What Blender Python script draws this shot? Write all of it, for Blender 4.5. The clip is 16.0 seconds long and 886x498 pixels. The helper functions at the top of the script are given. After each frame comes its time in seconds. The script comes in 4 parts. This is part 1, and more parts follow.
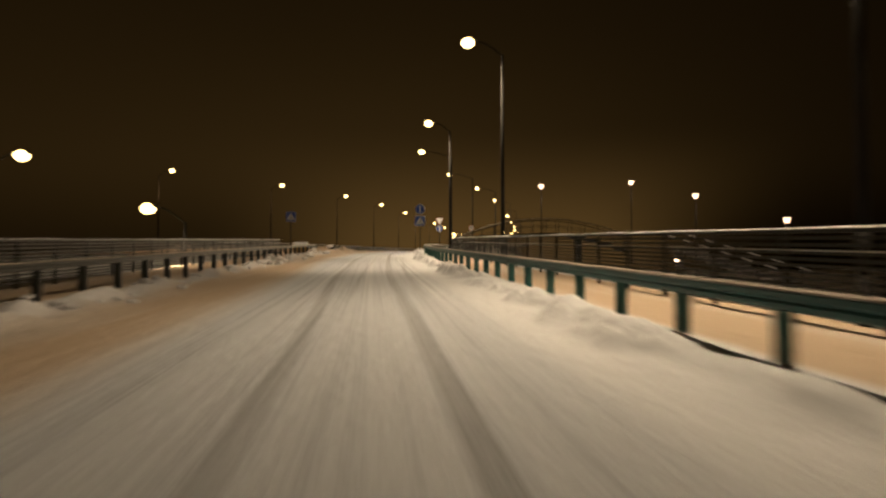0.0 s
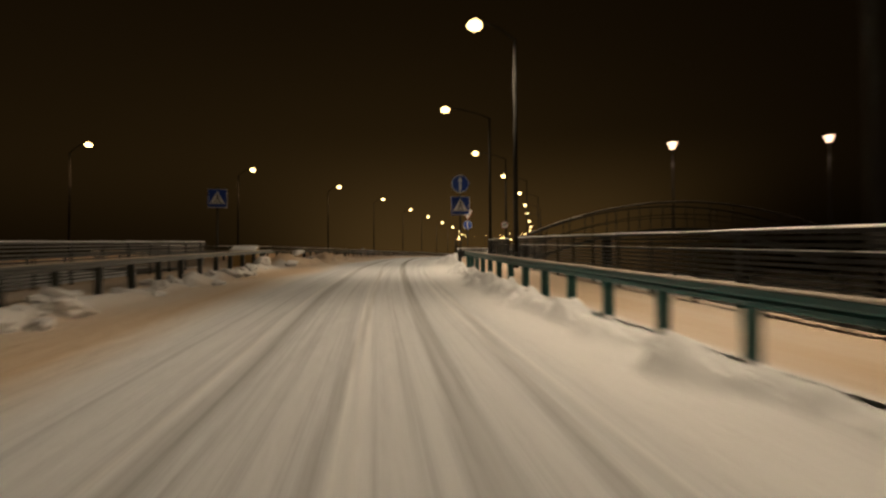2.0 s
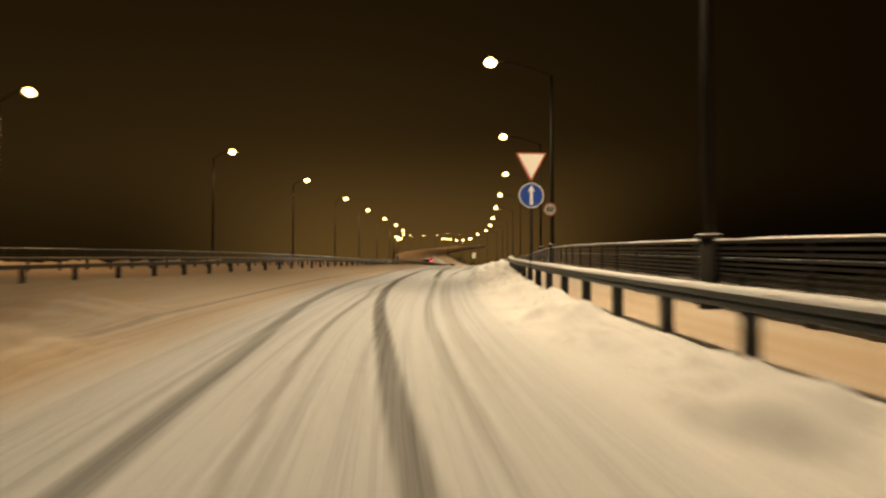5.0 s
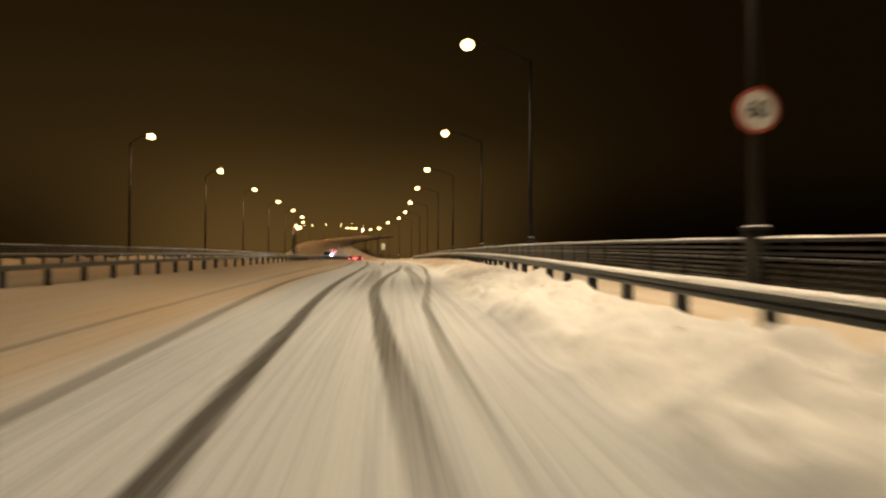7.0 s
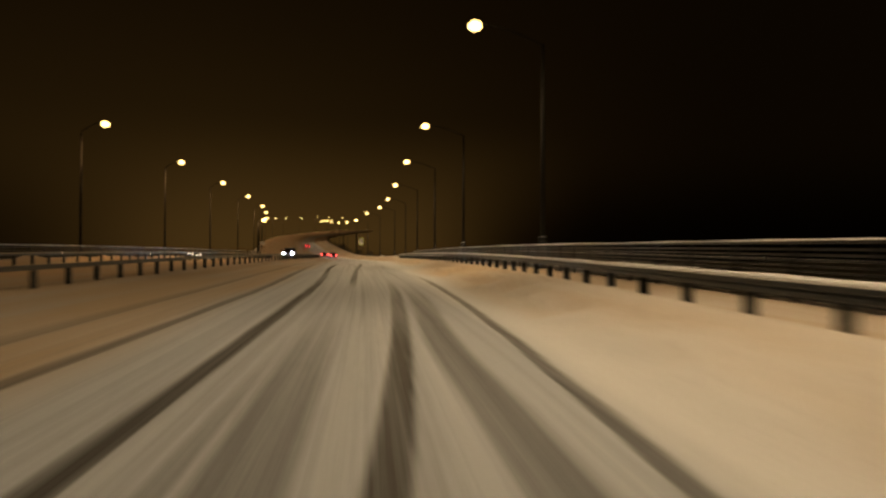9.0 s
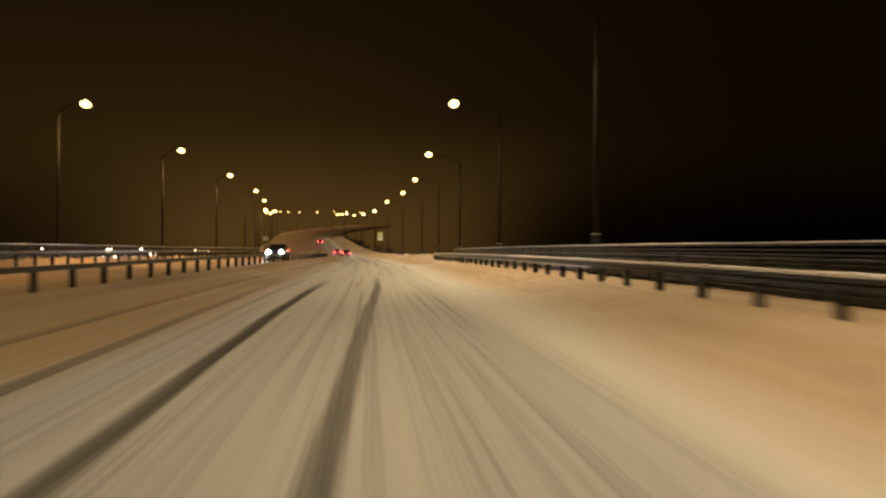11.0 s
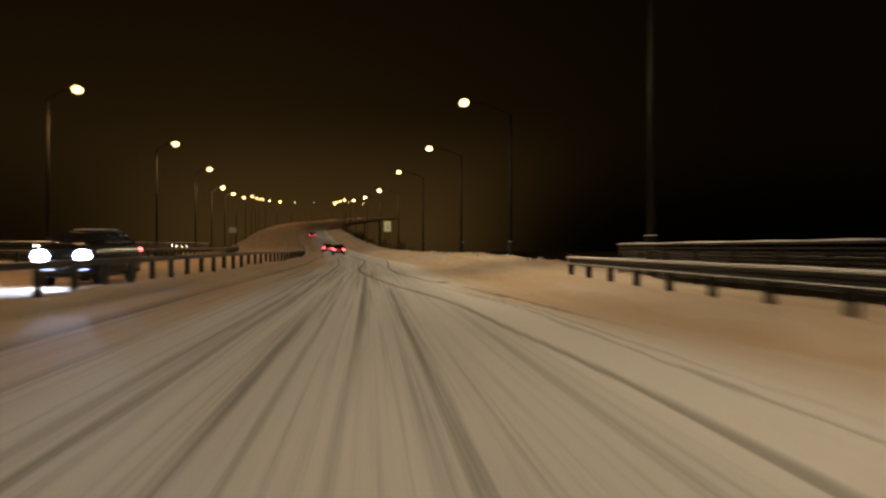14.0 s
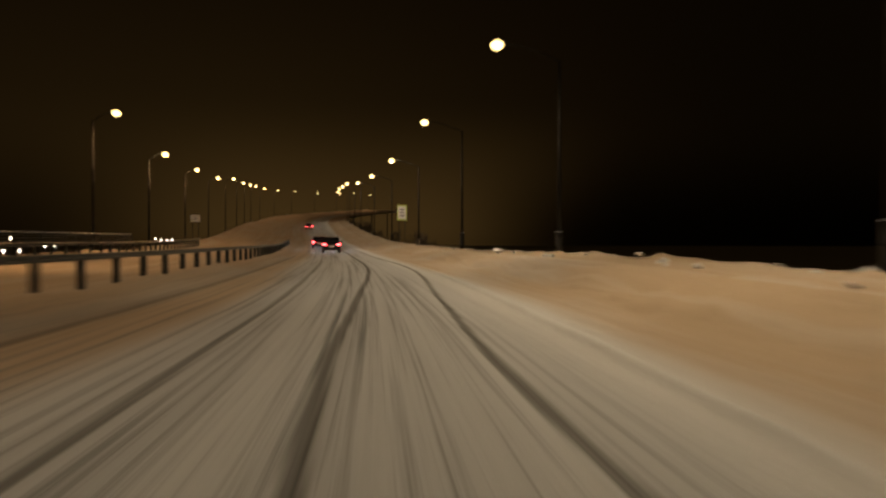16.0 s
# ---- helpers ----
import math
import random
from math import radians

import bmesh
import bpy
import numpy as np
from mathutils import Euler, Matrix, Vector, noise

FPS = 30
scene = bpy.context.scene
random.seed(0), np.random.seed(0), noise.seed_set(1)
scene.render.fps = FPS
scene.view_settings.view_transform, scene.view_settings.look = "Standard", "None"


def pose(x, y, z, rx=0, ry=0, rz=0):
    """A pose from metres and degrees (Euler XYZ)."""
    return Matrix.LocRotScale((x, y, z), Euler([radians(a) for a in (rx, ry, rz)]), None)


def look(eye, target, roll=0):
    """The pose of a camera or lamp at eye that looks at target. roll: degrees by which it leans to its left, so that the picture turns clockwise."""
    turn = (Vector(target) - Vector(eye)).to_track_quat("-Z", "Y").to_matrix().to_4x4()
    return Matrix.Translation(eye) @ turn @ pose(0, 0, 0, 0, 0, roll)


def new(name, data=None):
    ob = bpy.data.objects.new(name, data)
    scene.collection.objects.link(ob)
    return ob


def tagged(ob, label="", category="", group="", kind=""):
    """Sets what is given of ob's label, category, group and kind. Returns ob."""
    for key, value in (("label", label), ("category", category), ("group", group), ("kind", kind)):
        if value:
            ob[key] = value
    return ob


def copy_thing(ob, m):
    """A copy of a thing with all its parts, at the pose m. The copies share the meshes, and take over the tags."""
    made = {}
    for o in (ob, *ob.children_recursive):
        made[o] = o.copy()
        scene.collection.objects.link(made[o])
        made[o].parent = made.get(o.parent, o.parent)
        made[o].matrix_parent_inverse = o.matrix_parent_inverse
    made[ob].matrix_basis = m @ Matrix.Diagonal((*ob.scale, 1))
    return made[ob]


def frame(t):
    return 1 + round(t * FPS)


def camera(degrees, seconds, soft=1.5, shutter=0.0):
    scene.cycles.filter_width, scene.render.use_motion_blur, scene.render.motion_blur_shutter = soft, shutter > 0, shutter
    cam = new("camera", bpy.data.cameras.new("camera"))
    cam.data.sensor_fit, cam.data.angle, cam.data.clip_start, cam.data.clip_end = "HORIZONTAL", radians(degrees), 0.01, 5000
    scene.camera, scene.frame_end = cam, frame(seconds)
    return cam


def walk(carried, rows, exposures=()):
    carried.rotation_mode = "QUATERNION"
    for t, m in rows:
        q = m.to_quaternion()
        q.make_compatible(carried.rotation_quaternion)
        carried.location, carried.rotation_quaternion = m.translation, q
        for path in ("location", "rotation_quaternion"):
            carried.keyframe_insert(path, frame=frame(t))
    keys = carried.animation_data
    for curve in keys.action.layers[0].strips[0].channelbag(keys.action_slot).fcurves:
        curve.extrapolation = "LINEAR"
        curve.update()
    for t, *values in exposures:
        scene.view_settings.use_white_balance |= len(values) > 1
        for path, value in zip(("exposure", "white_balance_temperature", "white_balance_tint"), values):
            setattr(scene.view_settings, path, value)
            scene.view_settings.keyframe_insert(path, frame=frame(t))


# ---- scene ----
# ---------- camera ----------
cam = camera(62.66, 16.0, soft=2.5, shutter=0.75)
PATH = [
    (0.0, (0.000, 0.000, 1.200), (-0.434, 9.985, 1.519), -0.09),
    (0.5, (-0.867, 6.142, 1.472), (-1.283, 16.126, 1.844), -0.14),
    (1.0, (-1.740, 12.393, 1.752), (-2.142, 22.379, 2.112), -0.07),
    (1.5, (-2.614, 18.776, 2.039), (-2.978, 28.762, 2.407), -0.35),
    (2.0, (-3.526, 25.350, 2.335), (-3.962, 35.335, 2.672), -0.28),
    (2.5, (-4.476, 32.027, 2.636), (-4.911, 42.012, 2.973), -0.13),
    (3.0, (-5.363, 38.627, 2.931), (-5.644, 48.618, 3.254), -0.11),
    (3.5, (-6.124, 45.101, 3.219), (-6.228, 55.095, 3.554), -0.08),
    (4.0, (-6.763, 51.488, 3.500), (-6.696, 61.482, 3.845), -0.04),
    (4.5, (-7.278, 57.814, 3.773), (-7.016, 67.804, 4.124), -0.01),
    (5.0, (-7.650, 64.118, 4.037), (-7.138, 74.099, 4.387), 0.03),
    (5.5, (-7.842, 70.456, 4.289), (-7.008, 80.416, 4.632), 0.06),
    (6.0, (-7.814, 76.882, 4.530), (-6.612, 86.807, 4.755), 0.14),
    (6.5, (-7.530, 83.491, 4.760), (-5.931, 93.359, 5.017), -0.28),
    (7.0, (-7.020, 90.323, 4.982), (-5.194, 100.152, 5.201), 0.06),
    (7.5, (-6.355, 97.302, 5.191), (-4.351, 107.097, 5.371), 0.58),
    (8.0, (-5.555, 104.407, 5.387), (-3.394, 114.169, 5.559), 0.06),
    (8.5, (-4.682, 111.678, 5.572), (-2.533, 121.442, 5.773), 0.23),
    (9.0, (-3.810, 119.119, 5.744), (-1.704, 128.893, 5.893), 0.14),
    (9.5, (-2.960, 126.684, 5.902), (-0.902, 136.469, 6.034), 0.17),
    (10.0, (-2.147, 134.326, 6.046), (-0.158, 144.125, 6.164), 0.19),
    (10.5, (-1.384, 142.027, 6.178), (0.530, 151.841, 6.283), 0.22),
    (11.0, (-0.671, 149.788, 6.298), (1.181, 159.614, 6.390), 0.24),
    (11.5, (0.010, 157.615, 6.404), (1.827, 167.449, 6.482), 0.26),
    (12.0, (0.690, 165.509, 6.495), (2.526, 175.339, 6.519), -0.04),
    (12.5, (1.384, 173.475, 6.572), (3.220, 183.305, 6.595), 0.02),
    (13.0, (2.098, 181.535, 6.633), (3.962, 191.360, 6.558), 0.02),
    (13.5, (2.827, 189.695, 6.683), (4.677, 199.522, 6.627), 0.00),
    (14.0, (3.537, 197.959, 6.726), (5.337, 207.796, 6.738), -0.01),
    (14.5, (4.219, 206.355, 6.763), (5.975, 216.199, 6.753), 0.01),
    (15.0, (4.889, 214.891, 6.795), (6.637, 224.737, 6.795), -0.10),
    (15.5, (5.558, 223.542, 6.821), (7.291, 233.390, 6.785), 0.02),
    (16.0, (6.214, 232.287, 6.840), (7.915, 242.141, 6.771), 0.05),
]
walk(cam, [(t, look(eye, target, roll)) for t, eye, target, roll in PATH],
     exposures=[(0, 0.8, 5180, 13), (0.5, 0.25, 5030, 13), (1, 0.27, 5030, 13), (1.5, 0.65, 5030, 13), (2, 0.14, 5030, 13), (2.5, 0.03, 5030, 13), (3, 0.68, 5030, 13),
                (4, 0.6, 5150, 12), (4.6, 0.85, 5400, 11), (5.5, 1.12, 5600, 9), (6, 1.18, 5350, 10), (6.5, 1.27, 5350, 10), (7, 0.98, 5350, 10), (7.5, 0.73, 5350, 10), (8, 0.75, 5350, 10), (8.5, 0.18, 5800, 11),
                (9, 0.0, 5800, 11), (11.5, 0.55, 5800, 11), (12, 0.4, 5800, 11), (12.5, 0.3, 5800, 11), (13, 0.35, 5250, 12), (13.5, 0.2, 5250, 12), (14, -0.16, 5250, 12),
                (14.5, -0.31, 5250, 12), (15, -0.47, 5150, 12), (15.5, -0.32, 5200, 12), (16, -0.24, 5200, 12)])

# ---------- night sky ----------
world = bpy.data.worlds.new("night_sky")
scene.world = world
world.use_nodes = True
wn, wl = world.node_tree.nodes, world.node_tree.links
wn.clear()
w_out = wn.new("ShaderNodeOutputWorld")
w_bg = wn.new("ShaderNodeBackground")
w_co = wn.new("ShaderNodeTexCoord")
w_se = wn.new("ShaderNodeSeparateXYZ")
wl.new(w_co.outputs["Generated"], w_se.inputs[0])


def w_math(op, p, q, clamp=False):
    k = wn.new("ShaderNodeMath")
    k.operation, k.use_clamp = op, clamp
    for i, v in enumerate((p, q)):
        if isinstance(v, float):
            k.inputs[i].default_value = v
        else:
            wl.new(v, k.inputs[i])
    return k.outputs[0]


def w_step(v, lo, hi):
    k = wn.new("ShaderNodeMapRange")
    k.interpolation_type = "SMOOTHSTEP"
    k.inputs["From Min"].default_value, k.inputs["From Max"].default_value = lo, hi
    wl.new(v, k.inputs["Value"])
    return k.outputs["Result"]


# town glow in the haze: strongest low over the road, fading upwards and to the unlit east
low = w_step(w_se.outputs["Z"], 0.40, 0.0)
east = w_step(w_se.outputs["X"], 0.60, -0.15)
west = w_math("ADD", w_math("MULTIPLY", w_step(w_se.outputs["X"], -0.75, -0.05), 0.6), 0.4)
ahead = w_math("MULTIPLY", w_math("MULTIPLY", w_step(w_se.outputs["X"], -0.38, -0.04), w_step(w_se.outputs["X"], 0.42, 0.16)), w_step(w_se.outputs["Z"], 0.20, 0.0))
glow = w_math("ADD", w_math("MULTIPLY", w_math("MULTIPLY", low, east), w_math("MULTIPLY", west, 0.016)), w_math("MULTIPLY", w_math("ADD", w_math("MULTIPLY", east, 0.0034), 0.0032), w_math("ADD", w_math("MULTIPLY", w_step(w_se.outputs["Z"], -0.06, 0.14), 0.6), 0.4)))
glow = w_math("ADD", glow, w_math("MULTIPLY", w_math("MULTIPLY", ahead, 0.040), w_math("ADD", w_math("MULTIPLY", w_step(w_se.outputs["Z"], -0.05, 0.03), 0.6), 0.4)))
dusk = w_math("SUBTRACT", 1.0, w_math("MULTIPLY", w_step(w_se.outputs["Z"], 0.16, 0.0), w_math("ADD", w_math("MULTIPLY", w_step(w_se.outputs["X"], 0.13, 0.36), 0.85), w_math("MULTIPLY", w_step(w_se.outputs["X"], -0.12, -0.36), 0.6))))
glow = w_math("MULTIPLY", glow, dusk)
wl.new(glow, w_bg.inputs[1])
w_bg.inputs[0].default_value = (1.0, 0.49, 0.095, 1)
wl.new(w_bg.outputs[0], w_out.inputs[0])

SODIUM = (1.0, 0.655, 0.295)
SODIUM_PALE = (1.0, 0.67, 0.32)      # ramp and junction lamps, paled in place of the car's white headlights
SODIUM_DEEP = (1.0, 0.51, 0.155)      # opposite carriageway lamps, deepened where no headlight whitens the snow
LAMP_WATTS = 3100.0

# ---------- the line of the road ----------
def knots(*pairs):
    ys, vs = np.array(pairs, float).T
    h = np.diff(ys)
    s = np.diff(vs) / h
    m = np.r_[s[0], (s[:-1] + s[1:]) / 2, s[-1]]

    def f(y):
        y = np.asarray(y, float)
        k = np.clip(np.searchsorted(ys, y) - 1, 0, len(h) - 1)
        t = np.clip((y - ys[k]) / h[k], -5, 6)
        c = np.clip(t, 0, 1)
        v = ((2 * c**3 - 3 * c**2 + 1) * vs[k] + (c**3 - 2 * c**2 + c) * h[k] * m[k]
             + (3 * c**2 - 2 * c**3) * vs[k + 1] + (c**3 - c**2) * h[k] * m[k + 1])
        v = v + np.where(t < 0, t * h[k] * m[0], 0) + np.where(t > 1, (t - 1) * h[k] * m[-1], 0)
        return v
    return f


# height of the carriageway, its driven line, right and left rails, far edge
G = knots((-60, -2.62), (-30, -1.31), (0, 0), (30, 1.34), (60, 2.67), (75, 3.26), (90, 3.77), (105, 4.20), (120, 4.56), (140, 4.94),
          (160, 5.23), (180, 5.42), (200, 5.54), (225, 5.62), (260, 5.72), (300, 5.95), (345, 6.8), (370, 7.9), (395, 9.4),
          (420, 10.9), (450, 12.5), (480, 13.8), (540, 17.8), (630, 23.0), (760, 31.0))
DRIVE = knots((-60, 8.3), (0, 0), (15, -2.10), (30, -4.19), (45, -6.11), (60, -7.42), (75, -7.85), (90, -7.05), (105, -5.48), (120, -3.71),
              (140, -1.58), (160, 0.21), (180, 1.96), (200, 3.71), (225, 5.67), (250, 7.5), (290, 8.6), (345, 8.4), (420, 6.6), (540, 10), (630, 26), (760, 62))
XR = knots((-60, 11.8), (0, 3.45), (15, 1.35), (30, -0.8), (45, -2.75), (57, -3.9), (63, -4.3), (75, -4.5), (90, -3.6), (100, -2.45), (110, -0.95),
           (124, 1.2), (150, 4.9), (175, 7.5), (197, 9.5), (219, 11.6), (244, 13.9), (266, 15.2), (291, 15.5), (315, 15.2), (345, 15.0),
           (395, 13.4), (450, 13.2), (480, 13.7), (540, 17), (630, 33), (760, 69))
XL = knots((40, -44), (60, -30.5), (80, -21.5), (91, -17.7), (103, -14.9), (122, -12.0), (150, -8.6), (172, -6.3), (203, -3.1), (240, 1.1), (266, 2.6),
           (291, 2.9), (315, 2.6), (345, 2.2), (395, 0.7), (450, 0.5), (480, 0.9), (540, 4.5), (630, 20), (760, 56))
XO = knots((40, -66), (60, -52), (85, -36.2), (104, -28.0), (129, -23.0), (153, -20.0), (177, -17.2), (200, -15), (221, -12.6), (244, -10.5),
           (267, -9.0), (289, -8.6), (312, -9.3), (340, -10.8), (388, -11.5), (444, -12.6), (505, -12.4), (540, -9.5), (630, 6), (760, 42))
RAMP_END = 57.0        # first rails stop at the pedestrian crossing
RAIL_START = 63.0      # the next rails begin here
RAIL_END = 219.0       # the right rail of the main road stops here


def ramp_left(y):
    return DRIVE(y) - 5.9


def smooth(a, b, v):
    t = np.clip((np.asarray(v, float) - a) / (b - a), 0, 1)
    return t * t * (3 - 2 * t)


def left_edge(y):
    """Where the snow-covered deck ends on the left."""
    k = smooth(57, 62, y)
    return (DRIVE(y) - 8.5) * (1 - k) + np.minimum(XO(y) - 1.6, DRIVE(y) - 8.5) * k


def right_edge(y):
    return XR(y) + 2.5 + 3.0 * smooth(219, 226, y) * (1 - 0.85 * smooth(285, 325, y))


# ---------- materials ----------
def node_mat(name, colour, rough=0.6, metal=0.0, scale=8.0, vary=0.15, bump=0.0, fine=60.0):
    m = bpy.data.materials.new(name)
    m.use_nodes = True
    n, l = m.node_tree.nodes, m.node_tree.links
    b = n["Principled BSDF"]
    b.inputs["Roughness"].default_value, b.inputs["Metallic"].default_value = rough, metal
    co = n.new("ShaderNodeTexCoord")
    big, small = n.new("ShaderNodeTexNoise"), n.new("ShaderNodeTexNoise")
    big.inputs["Scale"].default_value, small.inputs["Scale"].default_value = scale, fine
    big.inputs["Detail"].default_value = small.inputs["Detail"].default_value = 4
    mix = n.new("ShaderNodeMix")
    mix.data_type = "RGBA"
    mix.inputs["A"].default_value = (*[c * (1 - vary) for c in colour], 1)
    mix.inputs["B"].default_value = (*[min(1, c * (1 + vary)) for c in colour], 1)
    add = n.new("ShaderNodeMath")
    add.operation = "MULTIPLY_ADD"
    add.inputs[1].default_value = 0.35
    for t in (big, small):
        l.new(co.outputs["Object"], t.inputs["Vector"])
    l.new(small.outputs["Fac"], add.inputs[0])
    sc = n.new("ShaderNodeMath")
    sc.operation = "MULTIPLY"
    sc.inputs[1].default_value = 0.65
    l.new(big.outputs["Fac"], sc.inputs[0])
    l.new(sc.outputs[0], add.inputs[2])
    l.new(add.outputs[0], mix.inputs["Factor"])
    l.new(mix.outputs["Result"], b.inputs["Base Color"])
    if bump:
        bp = n.new("ShaderNodeBump")
        bp.inputs["Strength"].default_value, bp.inputs["Distance"].default_value = bump, 0.02
        l.new(add.outputs[0], bp.inputs["Height"])
        l.new(bp.outputs[0], b.inputs["Normal"])
    return m


def glow_mat(name, colour, strength):
    m = bpy.data.materials.new(name)
    m.use_nodes = True
    b = m.node_tree.nodes["Principled BSDF"]
    b.inputs["Base Color"].default_value = (*[0.5 * c for c in colour], 1)
    b.inputs["Emission Color"].default_value = (*colour, 1)
    b.inputs["Emission Strength"].default_value = strength
    return m


def road_snow():
    """Driven snow: streaks along the road from a map of offset and distance, wet wheel tracks where 'worn' is high."""
    m = bpy.data.materials.new("driven_snow")
    m.use_nodes = True
    n, l = m.node_tree.nodes, m.node_tree.links
    b = n["Principled BSDF"]
    uv = n.new("ShaderNodeUVMap")
    uv.uv_map = "along"
    worn_tint = n.new("ShaderNodeAttribute")
    worn_tint.attribute_name = "worn_tint"

    def streak(sx, sy, detail, rough):
        mp = n.new("ShaderNodeMapping")
        mp.inputs["Scale"].default_value = (sx, sy, 1)
        t = n.new("ShaderNodeTexNoise")
        t.inputs["Scale"].default_value, t.inputs["Detail"].default_value, t.inputs["Roughness"].default_value = 1.0, detail, rough
        l.new(uv.outputs[0], mp.inputs[0])
        l.new(mp.outputs[0], t.inputs["Vector"])
        return t

    def math_(op, a, c, clamp=False):
        k = n.new("ShaderNodeMath")
        k.operation, k.use_clamp = op, clamp
        for i, v in enumerate((a, c)):
            if isinstance(v, float):
                k.inputs[i].default_value = v
            else:
                l.new(v, k.inputs[i])
        return k.outputs[0]

    fine, mid, grain, crust = streak(7.0, 0.05, 5, 0.66), streak(1.25, 0.028, 4, 0.55), streak(18, 14, 6, 0.65), streak(3.1, 1.7, 6, 0.62)
    sep = n.new("ShaderNodeSeparateColor")
    l.new(worn_tint.outputs["Color"], sep.inputs[0])
    lane, rut = sep.outputs["Red"], sep.outputs["Green"]
    s1 = math_("MULTIPLY", math_("SUBTRACT", fine.outputs["Fac"], 0.49), 6.5, True)
    s2 = math_("MULTIPLY", math_("SUBTRACT", mid.outputs["Fac"], 0.44), 3.4, True)
    s = math_("MULTIPLY", math_("MULTIPLY", math_("ADD", math_("MULTIPLY", math_("MULTIPLY", s1, 0.95), math_("ADD", math_("MULTIPLY", s2, 0.5), 0.5)), math_("MULTIPLY", s2, 0.34)), lane), 0.9, True)
    packed = n.new("ShaderNodeMix")
    packed.data_type = "RGBA"
    # streaks are darker by wear; their bluish cast paints in headlight glow
    packed.inputs["B"].default_value = (0.20, 0.21, 0.24, 1)
    # tan beside the lanes: sodium light painted in, streaked along the road
    lamp_tint = n.new("ShaderNodeMix")
    lamp_tint.data_type = "RGBA"
    # pressed snow goes greyer; its blue tint stands in for white headlights
    trod_headlit = n.new("ShaderNodeMix")
    trod_headlit.data_type = "RGBA"
    trod_headlit.inputs["A"].default_value = (0.92, 0.94, 0.98, 1)
    trod_headlit.inputs["B"].default_value = (0.61, 0.655, 0.74, 1)
    l.new(math_("MULTIPLY", worn_tint.outputs["Alpha"], math_("ADD", math_("MULTIPLY", fine.outputs["Fac"], 1.3), 0.35), True), trod_headlit.inputs["Factor"])
    l.new(trod_headlit.outputs["Result"], lamp_tint.inputs["A"])
    lamp_tint.inputs["B"].default_value = (0.66, 0.52, 0.36, 1)
    l.new(math_("MULTIPLY", sep.outputs["Blue"], math_("ADD", math_("MULTIPLY", mid.outputs["Fac"], 1.1), 0.4), True), lamp_tint.inputs["Factor"])
    l.new(lamp_tint.outputs["Result"], packed.inputs["A"])
    l.new(s, packed.inputs["Factor"])
    r1 = math_("MULTIPLY", rut, math_("ADD", math_("MULTIPLY", fine.outputs["Fac"], 1.0), 0.45), True)
    wet = n.new("ShaderNodeMix")
    wet.data_type = "RGBA"
    wet.inputs["B"].default_value = (0.075, 0.072, 0.070, 1)
    l.new(packed.outputs["Result"], wet.inputs["A"])
    l.new(r1, wet.inputs["Factor"])
    gr = n.new("ShaderNodeMix")
    gr.data_type, gr.blend_type = "RGBA", "MULTIPLY"
    gr.inputs["Factor"].default_value = 0.2
    l.new(wet.outputs["Result"], gr.inputs["A"])
    l.new(grain.outputs["Fac"], gr.inputs["B"])
    l.new(gr.outputs["Result"], b.inputs["Base Color"])
    l.new(math_("SUBTRACT", 0.85, math_("MULTIPLY", r1, 0.12)), b.inputs["Roughness"])
    b.inputs["Specular IOR Level"].default_value = 0.25
    bp = n.new("ShaderNodeBump")
    bp.inputs["Strength"].default_value, bp.inputs["Distance"].default_value = 0.35, 0.03
    l.new(math_("ADD", math_("MULTIPLY", grain.outputs["Fac"], 0.7), math_("ADD", math_("MULTIPLY", math_("MULTIPLY", fine.outputs["Fac"], lane), 0.8), math_("MULTIPLY", math_("MULTIPLY", crust.outputs["Fac"], math_("SUBTRACT", 1.15, lane)), 4.0))), bp.inputs["Height"])
    l.new(bp.outputs[0], b.inputs["Normal"])
    return m


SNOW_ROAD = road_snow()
SNOW = node_mat("fresh_snow", (0.84, 0.85, 0.88), 0.85, 0, 1.5, 0.06, 0.6, 25)
SNOW_DIRTY = node_mat("clod_snow", (0.80, 0.80, 0.81), 0.85, 0, 5, 0.12, 0.8, 30)
# old dull snow; the added brown stands in for sodium lamplight
SNOW_THIN = node_mat("thin_icy_snow", (0.46, 0.41, 0.34), 0.8, 0, 4, 0.3, 0.6, 30)
GREEN_PAINT = node_mat("dark_green_paint", (0.022, 0.090, 0.086), 0.45, 0.1, 6, 0.3, 0.1)
RAIL_PAINT = node_mat("grey_green_rail_paint", (0.024, 0.028, 0.025), 0.5, 0.1, 6, 0.3, 0.1)
DARK_STEEL = node_mat("dark_painted_steel", (0.012, 0.013, 0.013), 0.5, 0.4, 5, 0.35, 0.1)
GALV = node_mat("weathered_grey_steel", (0.010, 0.0095, 0.009), 0.75, 0.0, 5, 0.25, 0.1)
POLE_PAINT = node_mat("matt_dark_pole", (0.013, 0.012, 0.010), 0.8, 0.0, 5, 0.25, 0.1)
POLE_PAINT.node_tree.nodes["Principled BSDF"].inputs["Specular IOR Level"].default_value = 0.2
CONCRETE = node_mat("damp_concrete", (0.22, 0.21, 0.19), 0.85, 0, 1.2, 0.2, 0.4)
GROUND_SNOW = node_mat("field_snow", (0.78, 0.79, 0.82), 0.9, 0, 0.12, 0.3, 0.5, 2)
BIN_PLASTIC = node_mat("faded_yellow_plastic", (0.30, 0.20, 0.06), 0.6, 0, 4, 0.2, 0.1)
BARK = node_mat("dark_bark", (0.05, 0.038, 0.028), 0.9, 0, 9, 0.3, 0.4)
LENS = glow_mat("sodium_lens", (1.0, 0.61, 0.16), 6.5)
LANTERN_GLOW = glow_mat("lantern_glass", (1.0, 0.56, 0.26), 3.2)
